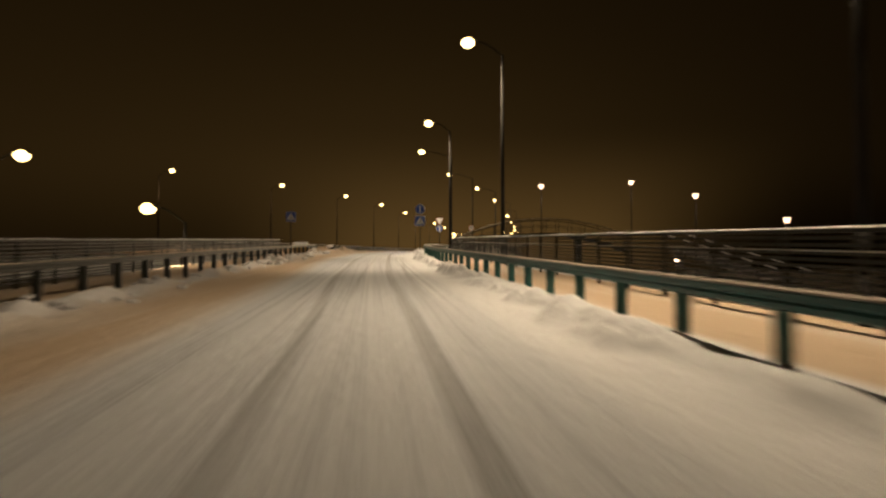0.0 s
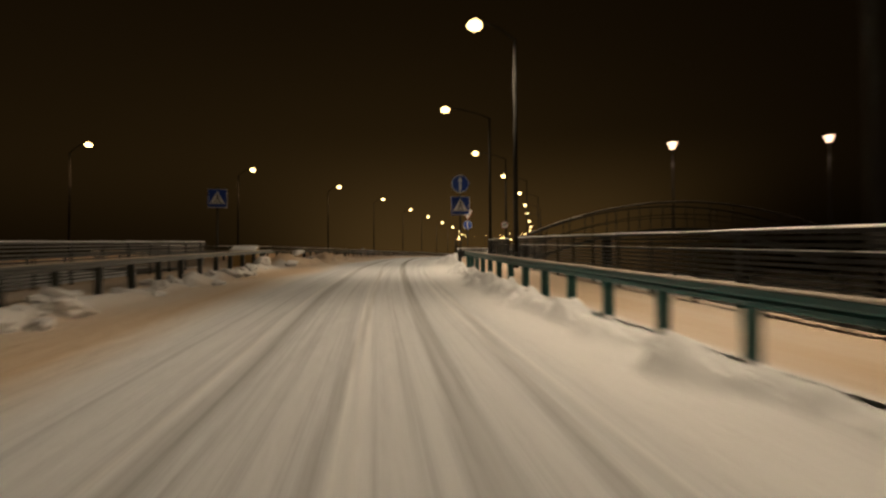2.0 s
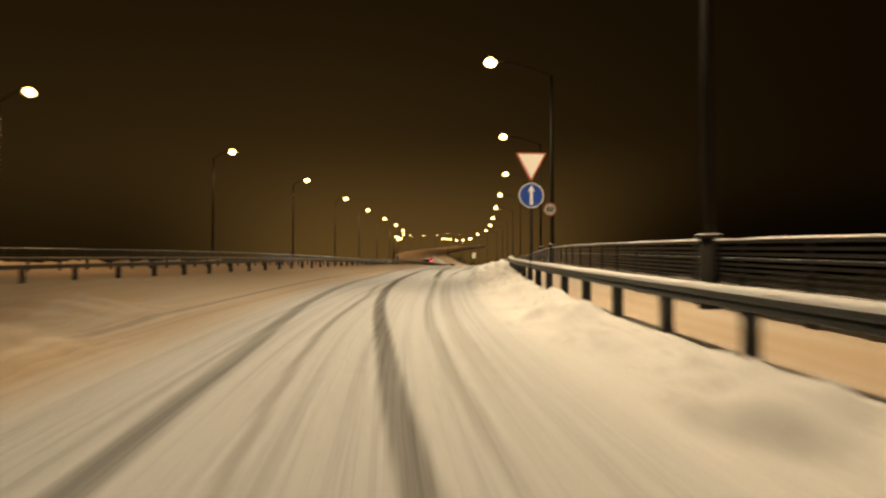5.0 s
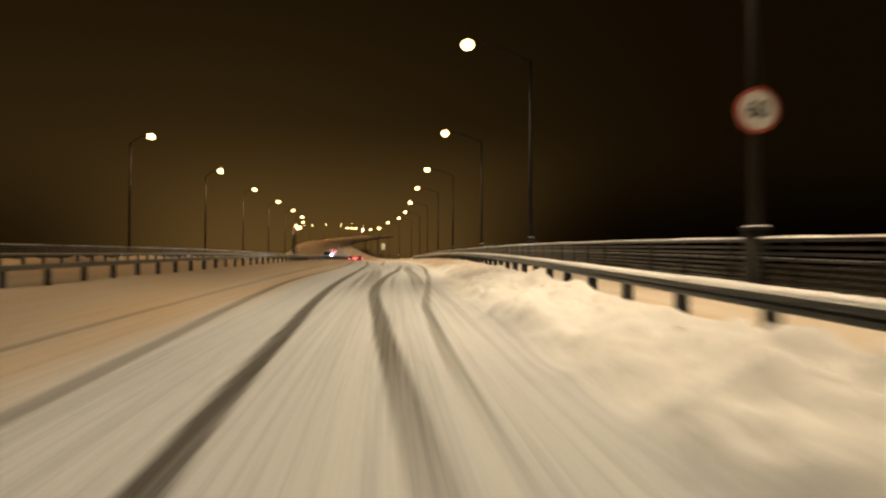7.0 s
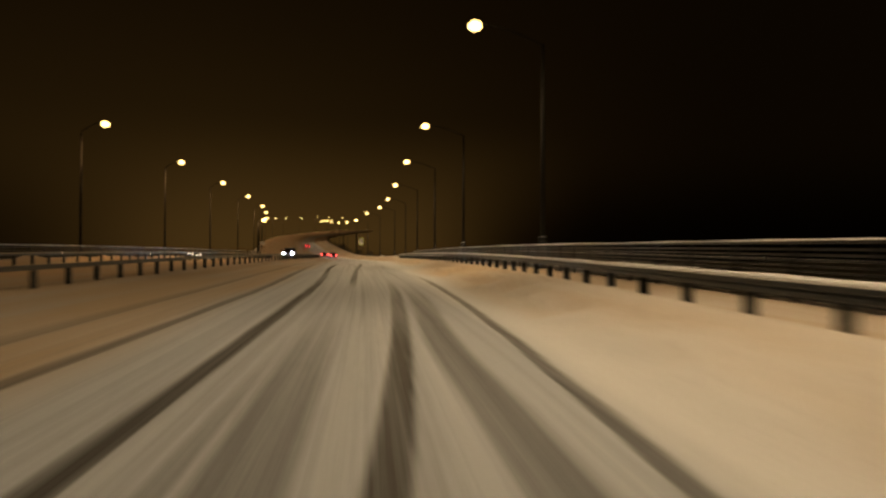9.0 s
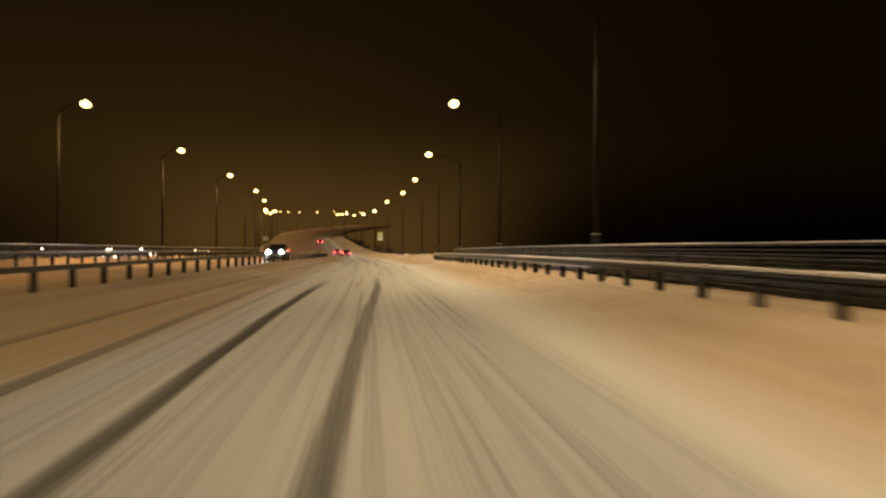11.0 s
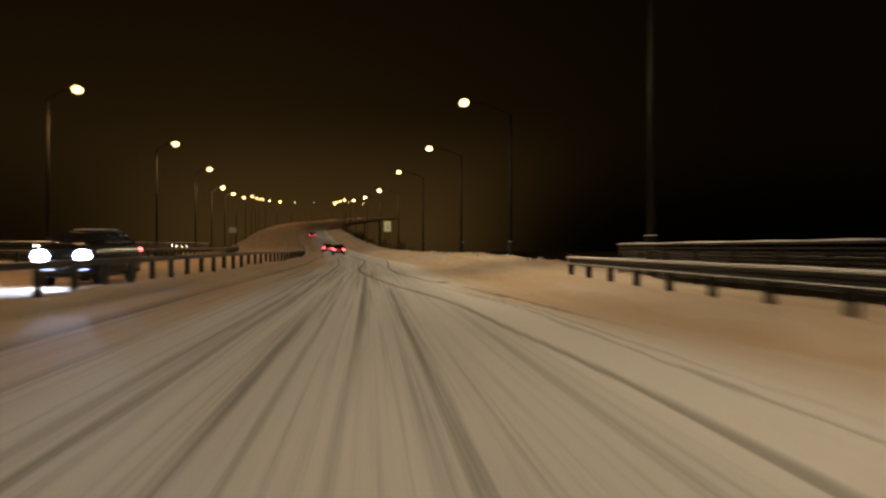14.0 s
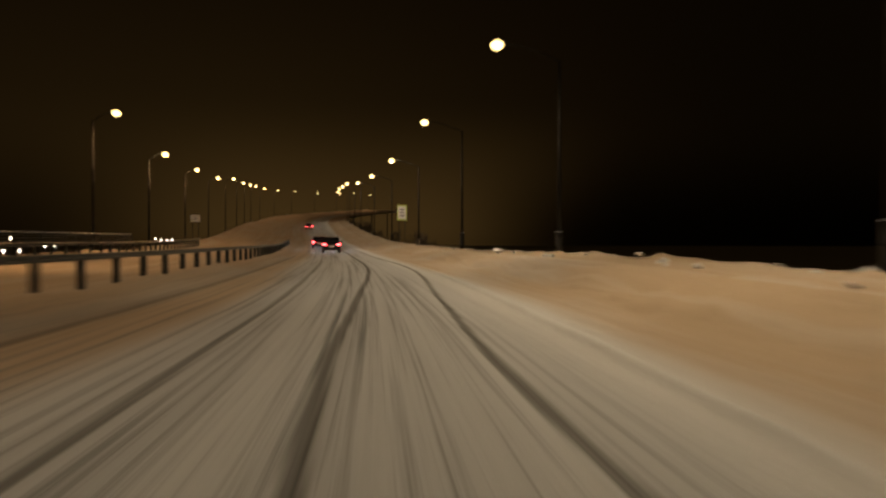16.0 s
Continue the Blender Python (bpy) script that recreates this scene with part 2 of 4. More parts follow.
TAIL = glow_mat("tail_light_red", (1.0, 0.045, 0.035), 24)
HEADLIGHT = glow_mat("headlight_white", (0.85, 0.92, 1.0), 120)
FAR_WHITE = glow_mat("distant_lamp_glass", (1.0, 0.74, 0.46), 8)
SIGN_BLUE = node_mat("sign_blue_sheet", (0.012, 0.055, 0.36), 0.35, 0, 3, 0.08)
SIGN_WHITE = node_mat("sign_white_sheet", (0.80, 0.80, 0.78), 0.35, 0, 3, 0.05)
SIGN_RED = node_mat("sign_red_sheet", (0.40, 0.085, 0.045), 0.35, 0, 3, 0.1)
SIGN_BLACK = node_mat("sign_black_film", (0.015, 0.015, 0.015), 0.4, 0, 3, 0.1)
SIGN_LIME = node_mat("sign_yellow_green_sheet", (0.55, 0.70, 0.05), 0.35, 0, 3, 0.06)
CAR_PAINT = node_mat("dark_car_paint", (0.03, 0.03, 0.035), 0.25, 0.3, 3, 0.15)
CAR_PAINT_2 = node_mat("dark_red_car_paint", (0.10, 0.015, 0.015), 0.25, 0.3, 3, 0.15)
RUBBER = node_mat("tyre_rubber", (0.02, 0.02, 0.02), 0.8, 0, 8, 0.2)
CAR_GLASS = node_mat("dark_car_glass", (0.02, 0.022, 0.025), 0.08, 0, 3, 0.1)

# ---------- mesh helpers ----------
def link(name, verts, faces, material, parent=None, label="", smooth_=False):
    me = bpy.data.meshes.new(name)
    me.from_pydata(verts, [], faces)
    me.materials.append(material)
    if smooth_:
        me.polygons.foreach_set("use_smooth", [True] * len(me.polygons))
    me.update()
    ob = new(name, me)
    if parent:
        ob.parent = parent
    if label:
        ob["label"] = label
    return ob


def part(name, bm, material, parent=None, label="", smooth_=False):
    me = bpy.data.meshes.new(name)
    bmesh.ops.recalc_face_normals(bm, faces=bm.faces)
    bm.to_mesh(me)
    bm.free()
    me.materials.append(material)
    if smooth_:
        me.polygons.foreach_set("use_smooth", [True] * len(me.polygons))
    ob = new(name, me)
    if parent:
        ob.parent = parent
    if label:
        ob["label"] = label
    return ob


def same_part(name, mesh, m, parent):
    ob = new(name, mesh)
    ob.parent = parent
    ob.matrix_basis = m
    return ob


def empty(name, m=Matrix()):
    ob = new(name)
    ob.matrix_basis = m
    ob.empty_display_size = 0.2
    return ob


def box(bm, sx, sy, sz, at=(0, 0, 0), bevel=0.0, turn=None):
    g = bmesh.ops.create_cube(bm, size=1.0)
    m = Matrix.Translation(at) @ (turn or Matrix()) @ Matrix.Diagonal((sx, sy, sz, 1))
    bmesh.ops.transform(bm, matrix=m, verts=g["verts"])
    if bevel:
        edges = list({e for v in g["verts"] for e in v.link_edges})
        bmesh.ops.bevel(bm, geom=edges, offset=bevel, segments=1, affect="EDGES")
    return bm


def tube(bm, a, b, r1, r2=None, seg=8):
    a, b = Vector(a), Vector(b)
    d = b - a
    g = bmesh.ops.create_cone(bm, segments=seg, radius1=r1, radius2=r1 if r2 is None else r2, depth=d.length, cap_ends=True)
    m = Matrix.Translation((a + b) / 2) @ d.to_track_quat("Z", "Y").to_matrix().to_4x4()
    bmesh.ops.transform(bm, matrix=m, verts=g["verts"])
    return bm


def bent_tube(bm, pts, r, seg=8):
    """One smooth pipe through points that lie in a plane along y = const."""
    rings = []
    for k, p in enumerate(pts):
        d = (pts[min(k + 1, len(pts) - 1)] - pts[max(k - 1, 0)]).normalized()
        up = Vector((-d.z, 0, d.x))
        rings.append([bm.verts.new(p + r * (math.cos(t) * up + math.sin(t) * Vector((0, 1, 0)))) for t in (2 * math.pi * i / seg for i in range(seg))])
    for a, b in zip(rings, rings[1:]):
        for i in range(seg):
            bm.faces.new((a[i], a[(i + 1) % seg], b[(i + 1) % seg], b[i]))
    bm.faces.new(rings[0])
    bm.faces.new(rings[-1][::-1])
    return bm


def disc(bm, r, depth, at, seg=40):
    """A plate that faces the traffic, towards -y."""
    g = bmesh.ops.create_cone(bm, segments=seg, radius1=r, radius2=r, depth=depth, cap_ends=True)
    bmesh.ops.transform(bm, matrix=Matrix.Translation(at) @ pose(0, 0, 0, 90), verts=g["verts"])
    return bm


def slab(bm, outline, y, thick):
    """A flat outline of x, z pairs, standing across the road."""
    lo = [bm.verts.new((x, y, z)) for x, z in outline]
    hi = [bm.verts.new((x, y - thick, z)) for x, z in outline]
    bm.faces.new(lo)
    bm.faces.new(hi[::-1])
    for i in range(len(lo)):
        j = (i + 1) % len(lo)
        bm.faces.new((lo[i], lo[j], hi[j], hi[i]))
    return bm


def sweep(name, line, profile, material, parent=None, label="", smooth_=False, jitter=None):
    """A closed profile of (across, up) pairs drawn along a line of points."""
    line = np.asarray(line, float)
    t = np.gradient(line, axis=0)
    t /= np.linalg.norm(t[:, :2], axis=1)[:, None]
    side = np.stack([t[:, 1], -t[:, 0], 0 * t[:, 0]], 1)
    prof = np.asarray(profile, float)
    k = len(prof)
    n = len(line)
    sc = np.ones((n, 1)) if jitter is None else jitter[:, None]
    v = line[:, None, :] + side[:, None, :] * prof[None, :, :1] + np.array([0, 0, 1.0]) * (prof[None, :, 1:] * sc[:, :, None])
    faces = [(i * k + j, i * k + (j + 1) % k, (i + 1) * k + (j + 1) % k, (i + 1) * k + j) for i in range(n - 1) for j in range(k)]
    faces += [tuple(range(k))[::-1], tuple((n - 1) * k + j for j in range(k))]
    return link(name, v.reshape(-1, 3).tolist(), faces, material, parent, label, smooth_)


# soft noise on arrays
RNG = np.random.RandomState(7)
LATTICE = RNG.rand(256, 256)


def fuzz(x, y):
    x, y = np.asarray(x, float), np.asarray(y, float)
    xi, yi = np.floor(x).astype(int), np.floor(y).astype(int)
    fx, fy = x - xi, y - yi
    fx, fy = fx * fx * (3 - 2 * fx), fy * fy * (3 - 2 * fy)
    a, b = LATTICE[xi % 256, yi % 256], LATTICE[(xi + 1) % 256, yi % 256]
    c, d = LATTICE[xi % 256, (yi + 1) % 256], LATTICE[(xi + 1) % 256, (yi + 1) % 256]
    return (a * (1 - fx) + b * fx) * (1 - fy) + (c * (1 - fx) + d * fx) * fy


CELLS = np.random.RandomState(21).rand(128, 128, 4)


def clumps(x, y, size, share):
    """Heights of rounded lumps strewn over the plane, one at most in each cell."""
    x, y = np.asarray(x, float) / size, np.asarray(y, float) / size
    xi, yi = np.floor(x).astype(int), np.floor(y).astype(int)
    h = np.zeros_like(x)
    for i in (-1, 0, 1):
        for j in (-1, 0, 1):
            c = CELLS[(xi + i) % 128, (yi + j) % 128]
            r = (0.35 + 0.5 * c[..., 2]) * (c[..., 3] < share)
            q = r * r - (xi + i + c[..., 0] - x) ** 2 - (yi + j + c[..., 1] - y) ** 2
            h = np.maximum(h, np.sqrt(np.maximum(q, 0)))
    return h * size


# wheel tracks: offset from the driven line by distance, width, depth of wear
RUTS = [
    (knots((-60, -.85), (5, -.85), (24, -1.2), (45, -1.18), (60, -1.4), (73, -1.65), (80, -2.05), (89, -2.45), (96, -2.55), (108, -3.1), (115, -3.3), (126, -3.1), (138, -2.9), (165, -3.1), (200, -3.3), (300, -3)), 0.13, 0.75, (-60, 178)),
    (knots((-60, .64), (5, .64), (24, .57), (45, .76), (60, .45), (73, -.05), (80, -.5), (89, -.95), (95, -1.15), (112, -1.62), (130, -1.56), (146, -1.5), (162, -1.72), (178, -1.52), (210, -1.5), (300, -1.4)), 0.13, 1.0, (-60, 179)),
    (knots((60, .9), (73, .6), (88, .5), (95, .25), (102, -.06), (110, -.33), (117, -.2), (128, .4), (137, .72), (150, .95)), 0.15, 0.95, (90, 146)),
    (knots((60, .9), (73, .6), (88, .5), (95, .25), (102, -.06), (110, -.33)), 0.085, 0.4, (62, 108)),
    (knots((60, 1.0), (76, .94), (84, .91), (95, .8)), 0.15, 0.3, (64, 94)),
    (knots((104, -1.0), (117, -1.07), (124, -1.05), (140, -1.0)), 0.10, 0.85, (106, 130)),
    (knots((104, -.62), (117, -.62), (124, -.68), (140, -.7)), 0.30, 0.58, (106, 134)),
    (knots((140, -.4), (150, -.3), (163, -.05), (171, .2), (185, .2), (200, .1)), 0.12, 0.9, (138, 182)),
    (knots((60, 1.2), (80, 1.0), (104, .8), (110, 1.09), (116, 1.4), (124, 1.7), (130, 1.92), (145, 2.2), (170, 2.0)), 0.10, 0.85, (92, 152)),
    (knots((108, .9), (124, .97), (128, .95), (135, 1.14), (155, 1.3), (165, 1.12), (180, 1.2)), 0.25, 0.85, (106, 142)),
    (knots((108, .1), (117, .15), (122, .3), (132, .7)), 0.09, 0.5, (108, 128)),
    (knots((180, 2.0), (194, 2.07), (202, 2.3), (210, 1.98), (213, 1.82), (216, 1.49), (220, .92), (226, .29), (229, -.02), (232, -.26), (237, -.5), (246, -.4), (263, .3), (290, .3), (330, 0)), 0.07, 0.8, (186, 224)),
    (knots((180, 2.0), (194, 2.07), (202, 2.3), (210, 1.98), (213, 1.82), (216, 1.49), (220, .92), (226, .29), (229, -.02), (232, -.26), (237, -.5), (246, -.4), (263, .3), (290, .3), (330, 0)), 0.085, 0.95, (209, 325)),
    (knots((185, 4.2), (206, 3.9), (211, 3.62), (216, 3.2), (221, 2.6), (224, 2.15), (228, 1.7), (231, 1.42), (237, 1.18), (246, 1.35), (263, 2.2), (290, 1.9), (330, 1.6)), 0.072, 1.0, (206, 325)),
    (knots((196, 3.1), (206, 3.05), (210, 2.97), (213, 2.8), (219, 2.25), (226, 1.95)), 0.04, 0.55, (196, 228)),
    (knots((196, 3.4), (206, 3.3), (213, 3.1), (219, 2.75), (230, 2.6)), 0.035, 0.4, (200, 240)),
    (knots((190, -.2), (220, -.13), (232, -.1), (250, -.1)), 0.075, 0.85, (202, 238)),
    (knots((190, -1.05), (215, -1.06), (235, -1.0), (260, -1)), 0.05, 0.6, (196, 236)),
    (knots((190, .5), (211, .56), (217, .6), (230, .7)), 0.05, 0.45, (192, 226)),
    (knots((20, -.42), (27, -.34), (45, -.05), (74, -.97), (82, -1.0), (95, -1.9)), 0.06, 0.6, (14, 92)),
    (knots((-20, 1.05), (24, 1.15), (45, 1.6), (60, 1.2)), 0.08, 0.5, (10, 58)),
    (knots((60, -3.8), (100, -4.2), (150, -4.4), (300, -4.2)), 0.11, 0.5, (66, 300)),
    (knots((120, -2.0), (196, -1.85), (222, -1.77), (230, -1.87), (300, -2)), 0.07, 0.62, (182, 300)),
]


def bank_height(y):
    return np.interp(y, [-60, 0, 20, 32, 58, 64, 72, 84, 89, 93, 112, 130, 158, 215, 235, 242, 250, 262, 285, 300, 420], [.15, .15, .14, .09, .09, .14, .15, .15, .32, .40, .42, .40, .33, .29, .48, .5, .64, .6, .5, .5, .4])


def deck_height(x, y):
    """Height of the snow over the carriageway's own level at x, y."""
    d = XR(y) - x
    bank = bank_height(y)
    width = np.interp(y, [0, 60, 75, 95, 120, 160, 300], [0.98, 1.02, 1.6, 2.7, 2.6, 2.3, 2.6])
    lump = fuzz(x * 1.3 + 9, y * 0.8) * 0.6 + fuzz(x * 3.1, y * 2.3) * 0.4
    lump2 = fuzz(x * 1.1 + 40, y * 0.85 + 3)
    gap = 1 - smooth(56.2, 57.6, y) * (1 - smooth(61.5, 63, y))
    reach = width * (0.62 + 0.75 * lump2)
    ramp = smooth(0, 1, (reach - d) / (reach * 0.75))
    clear = np.interp(y, [60, 90, 104, 116, 130, 145, 180, 204, 208, 216, 229, 263], [1.2, 1.2, 1.1, 1.7, 2.1, 2.3, 2.5, 2.6, 3.9, 3.4, 2.1, 2.5])
    ramp = ramp * smooth(0.1, 1.0, x - DRIVE(y) - clear)
    rough = np.interp(y, [4, 14, 60, 100, 120, 138, 165], [0.45, 1.0, 1.0, 0.8, 0.75, 0.75, 0.45])
    front = smooth(0.25, 0.7, d)
    crest = bank * ramp * (1 - 0.22 * front + rough * front * 0.45 * (lump - 0.5))
    crest = crest + 0.19 * rough * np.interp(y, [10, 20, 34, 58, 66, 84, 90], [1, 0.65, 0.3, 0.3, 1, 1, 0.45]) * np.exp(-((d - 0.5) / 0.34) ** 2) * np.clip(fuzz(x * 1.4, y * 1.15 + 17) * 1.3 - 0.05, 0, 1.1)
    clods = (0.03 + 0.06 * np.exp(-((y - 98) / 12) ** 2)) * ramp * smooth(0.1, 0.4, d) * np.clip(fuzz(x * 5.5, y * 4.5) * 2 - 0.9, 0, 1)
    churn = np.interp(y, [14, 20, 32, 57, 70, 92, 104, 118], [0.6, 0.85, 1.15, 1.1, 0.7, 1.0, 0.9, 0.3]) * smooth(0.02, 0.5, ramp) * smooth(0.12, 0.5, d)
    lumps = 0.42 * clumps(x + 0.12 * lump, y, 0.62, 0.55) + 0.5 * clumps(x, y + 0.1 * lump2, 0.27, 0.5) + 0.4 * clumps(x + 0.05 * lump2, y, 0.15, 0.45)
    churn = churn * np.interp(y, [4, 14], [0.4, 1.0])
    z = (crest + clods + lumps * churn * (0.3 + 0.8 * lump2)) * gap
    z = z + ramp * gap * smooth(0.1, 0.5, d) * (0.05 * (fuzz(x * 1.9 + 7, y * 1.1) - 0.5) + 0.022 * (fuzz(x * 4.6, y * 3.4 + 11) - 0.5))
    # raised footway behind the rail, open bank past its end
    past = smooth(216, 226, y)
    foot = (bank * 0.74 + 0.05 * lump) * gap + 0.12 * (1 - gap)
    foot = foot * (1 - past) + past * (bank * (0.6 + 0.5 * lump) + 0.17 * np.exp(-((d + 2.0) / 1.1) ** 2) * (0.4 + lump) - 0.55 * smooth(3.6, 5.6, -d))
    k = smooth(0.12, -0.45, d)
    z = z * (1 - k) + foot * k
    # ridge along the ramp's left rail
    dl = x - ramp_left(y)
    on = (1 - smooth(56, 60, y))
    z = z + on * 0.20 * np.exp(-((dl - 0.5) / 0.5) ** 2) * np.clip(fuzz(x * 2.0 + 5, y * 1.1) * 2.1 - 0.45, 0, 1.4)
    z = z + on * np.exp(-((dl - 0.55) / 0.6) ** 2) * (0.55 * clumps(x, y, 0.7, 0.45) + 0.5 * clumps(x, y, 0.3, 0.4)) * np.interp(y, [0, 40, 46], [0.16, 0.16, 0.42])
    z = z + on * 0.12 * smooth(0.15, -0.35, dl)
    # piles left by the plough where ramp and main road meet
    for px, py, r, h in ((-12.7, 60.6, 0.75, .50), (-11.95, 61.8, 0.7, .40), (-12.2, 66.8, 0.95, .46), (-12.7, 72, 1.1, .30), (-13.9, 62.5, 1.3, .25), (-14.0, 69, 1.2, .32), (-13.6, 77, 1.3, .22)):
        rr = ((x - px) / r) ** 2 + ((y - py) / (r * 1.3)) ** 2
        z = z + np.exp(-rr) * (h * (0.6 + 0.8 * fuzz(x * 2.4, y * 2.4)) + 0.5 * clumps(x, y, 0.45, 0.5))
    # low ridge along the median rail
    dm = x - XL(y)
    md = smooth(75, 90, y)
    z = z + md * (np.interp(y, [175, 205, 235], [0.12, 0.20, 0.33]) * np.exp(-((dm - 0.05) / 0.75) ** 2) * (0.6 + 0.8 * lump) + np.where(dm < -0.6, 0.05, 0) * 1.0)
    z = z + md * 0.5 * np.exp(-((x - XO(y) + 0.4) / 0.9) ** 2) * (0.4 + lump)
    # edge left by a plough blade
    u = x - DRIVE(y)
    z = z + 0.05 * smooth(170, 182, y) * (1 - smooth(207, 216, y)) * np.exp(-((u - np.interp(y, [170, 180, 195, 206, 220], [3.75, 3.7, 4.0, 4.2, 4.1])) / 0.11) ** 2) * (0.5 + lump)
    z = z + 0.06 * smooth(205, 214, y) * (1 - smooth(262, 285, y)) * np.exp(-((u - np.interp(y, [208, 216, 228, 237, 260], [3.1, 2.7, 2.38, 2.46, 2.8])) / 0.10) ** 2) * (0.45 + 0.9 * lump2)
    z = z + 0.045 * smooth(168, 174, y) * (1 - smooth(190, 200, y)) * np.exp(-((u - 2.3) / 0.10) ** 2) * (0.4 + lump2)
    z = z + 0.012 * smooth(150, 172, y) * smooth(2.2, 2.8, u) * smooth(1.2, 2.0, d) * (fuzz(u * 7.0 + 50, y * 0.09) - 0.5) * 2
    z = z + 0.02 * smooth(150, 172, y) * smooth(2.4, 3.0, u) * smooth(0.8, 1.6, d) * (fuzz(u * 4.0 + 20, y * 1.6) * fuzz(u * 9, y * 3.1 + 5)) * 2
    # loose ridges left between the wheels on the ramp
    for at in (-0.20, -0.08, 1.32, 1.52):
        z = z + 0.022 * np.exp(-((u - at) / 0.04) ** 2) * smooth(8, 22, y) * smooth(62, 52, y)
    # drifts seen as faint swells, worn lanes
    free = smooth(0.2, 1.0, d / width)
    z = z + 0.018 * (fuzz(x * 0.9 + 3, y * 0.12) - 0.5) + 0.008 * free * (fuzz(x * 6, y * 0.35) - 0.5)
    return z


def wear(x, y):
    u = x - DRIVE(y)
    rut = np.zeros_like(x)
    for f, w, depth, (a, b) in RUTS:
        on = smooth(a, a + 9, y) * (1 - smooth(b - 12, b, y))
        fade = 0.86 + 0.6 * (fuzz(y * 0.06 + 31 * w, u * 0 + 5 * depth) - 0.35)
        edge = 0.03 * (fuzz(y * 0.5, u * 0 + w * 50) - 0.5)
        depth = depth * np.interp(y, [55, 78], [0.4, 1.0])
        rut = np.maximum(rut, depth * on * np.clip(fade, 0, 1.1) * (1 - smooth(w * 0.6, w * 1.15, np.abs(u - f(y) - edge))))
    near = np.interp(y, [50, 75], [1.0, 0.0])
    lane = smooth(-5.5 + 2.0 * near, -3.0 + 1.2 * near, u) * (1 - smooth(1.4, 2.5, u)) + np.interp(y, [50, 75], [0.1, 0.3]) * (1 - smooth(-5.5 + 2.0 * near, -3 + 1.2 * near, u))
    free = smooth(1.2, 2.4, XR(y) - x)
    patch = 0.45 + 0.9 * fuzz(u * 0.5 + 3, y * 0.05)
    lane = lane * (1 - 0.55 * smooth(206, 222, y) * smooth(0.8, 1.6, u)) * free * patch * np.interp(y, [0, 60, 80, 150, 172, 240], [.36, .36, .30, .42, 1.0, 1.0])
    return np.clip(lane, 0, 1), np.clip(rut, 0, 1)


def lamp_tinted(x, y):
    """Share of tan standing in for sodium light: the shoulders, not the polished lanes nor the banks of clean ploughed
    snow.
    """
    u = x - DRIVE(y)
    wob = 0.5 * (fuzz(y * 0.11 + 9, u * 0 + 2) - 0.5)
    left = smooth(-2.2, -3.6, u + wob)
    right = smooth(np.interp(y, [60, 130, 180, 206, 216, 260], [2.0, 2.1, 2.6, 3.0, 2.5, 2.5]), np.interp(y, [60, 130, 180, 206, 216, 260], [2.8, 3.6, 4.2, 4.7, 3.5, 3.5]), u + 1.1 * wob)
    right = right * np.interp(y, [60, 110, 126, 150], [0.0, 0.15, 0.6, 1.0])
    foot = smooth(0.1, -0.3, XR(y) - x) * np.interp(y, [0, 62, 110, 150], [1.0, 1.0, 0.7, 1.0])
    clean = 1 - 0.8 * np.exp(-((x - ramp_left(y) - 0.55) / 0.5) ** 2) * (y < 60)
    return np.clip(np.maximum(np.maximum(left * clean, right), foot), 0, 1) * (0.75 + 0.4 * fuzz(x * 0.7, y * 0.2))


def compacted_headlit(x, y):
    """Share of grey, wheel-pressed snow, tinted blue for headlight glow; loose white ridges stay between the wheel
    paths of the ramp.
    """
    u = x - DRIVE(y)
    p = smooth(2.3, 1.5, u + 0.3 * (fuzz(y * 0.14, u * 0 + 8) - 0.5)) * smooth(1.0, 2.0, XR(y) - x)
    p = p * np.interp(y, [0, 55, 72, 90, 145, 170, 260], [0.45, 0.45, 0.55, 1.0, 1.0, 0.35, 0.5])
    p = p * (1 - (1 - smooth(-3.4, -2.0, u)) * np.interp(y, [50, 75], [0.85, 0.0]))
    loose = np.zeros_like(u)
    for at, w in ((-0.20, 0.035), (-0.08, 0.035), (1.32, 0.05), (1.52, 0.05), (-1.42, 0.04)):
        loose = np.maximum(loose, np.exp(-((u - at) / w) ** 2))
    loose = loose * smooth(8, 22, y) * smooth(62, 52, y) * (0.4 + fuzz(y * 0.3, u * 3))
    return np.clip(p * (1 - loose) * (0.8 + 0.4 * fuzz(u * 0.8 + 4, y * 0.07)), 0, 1)


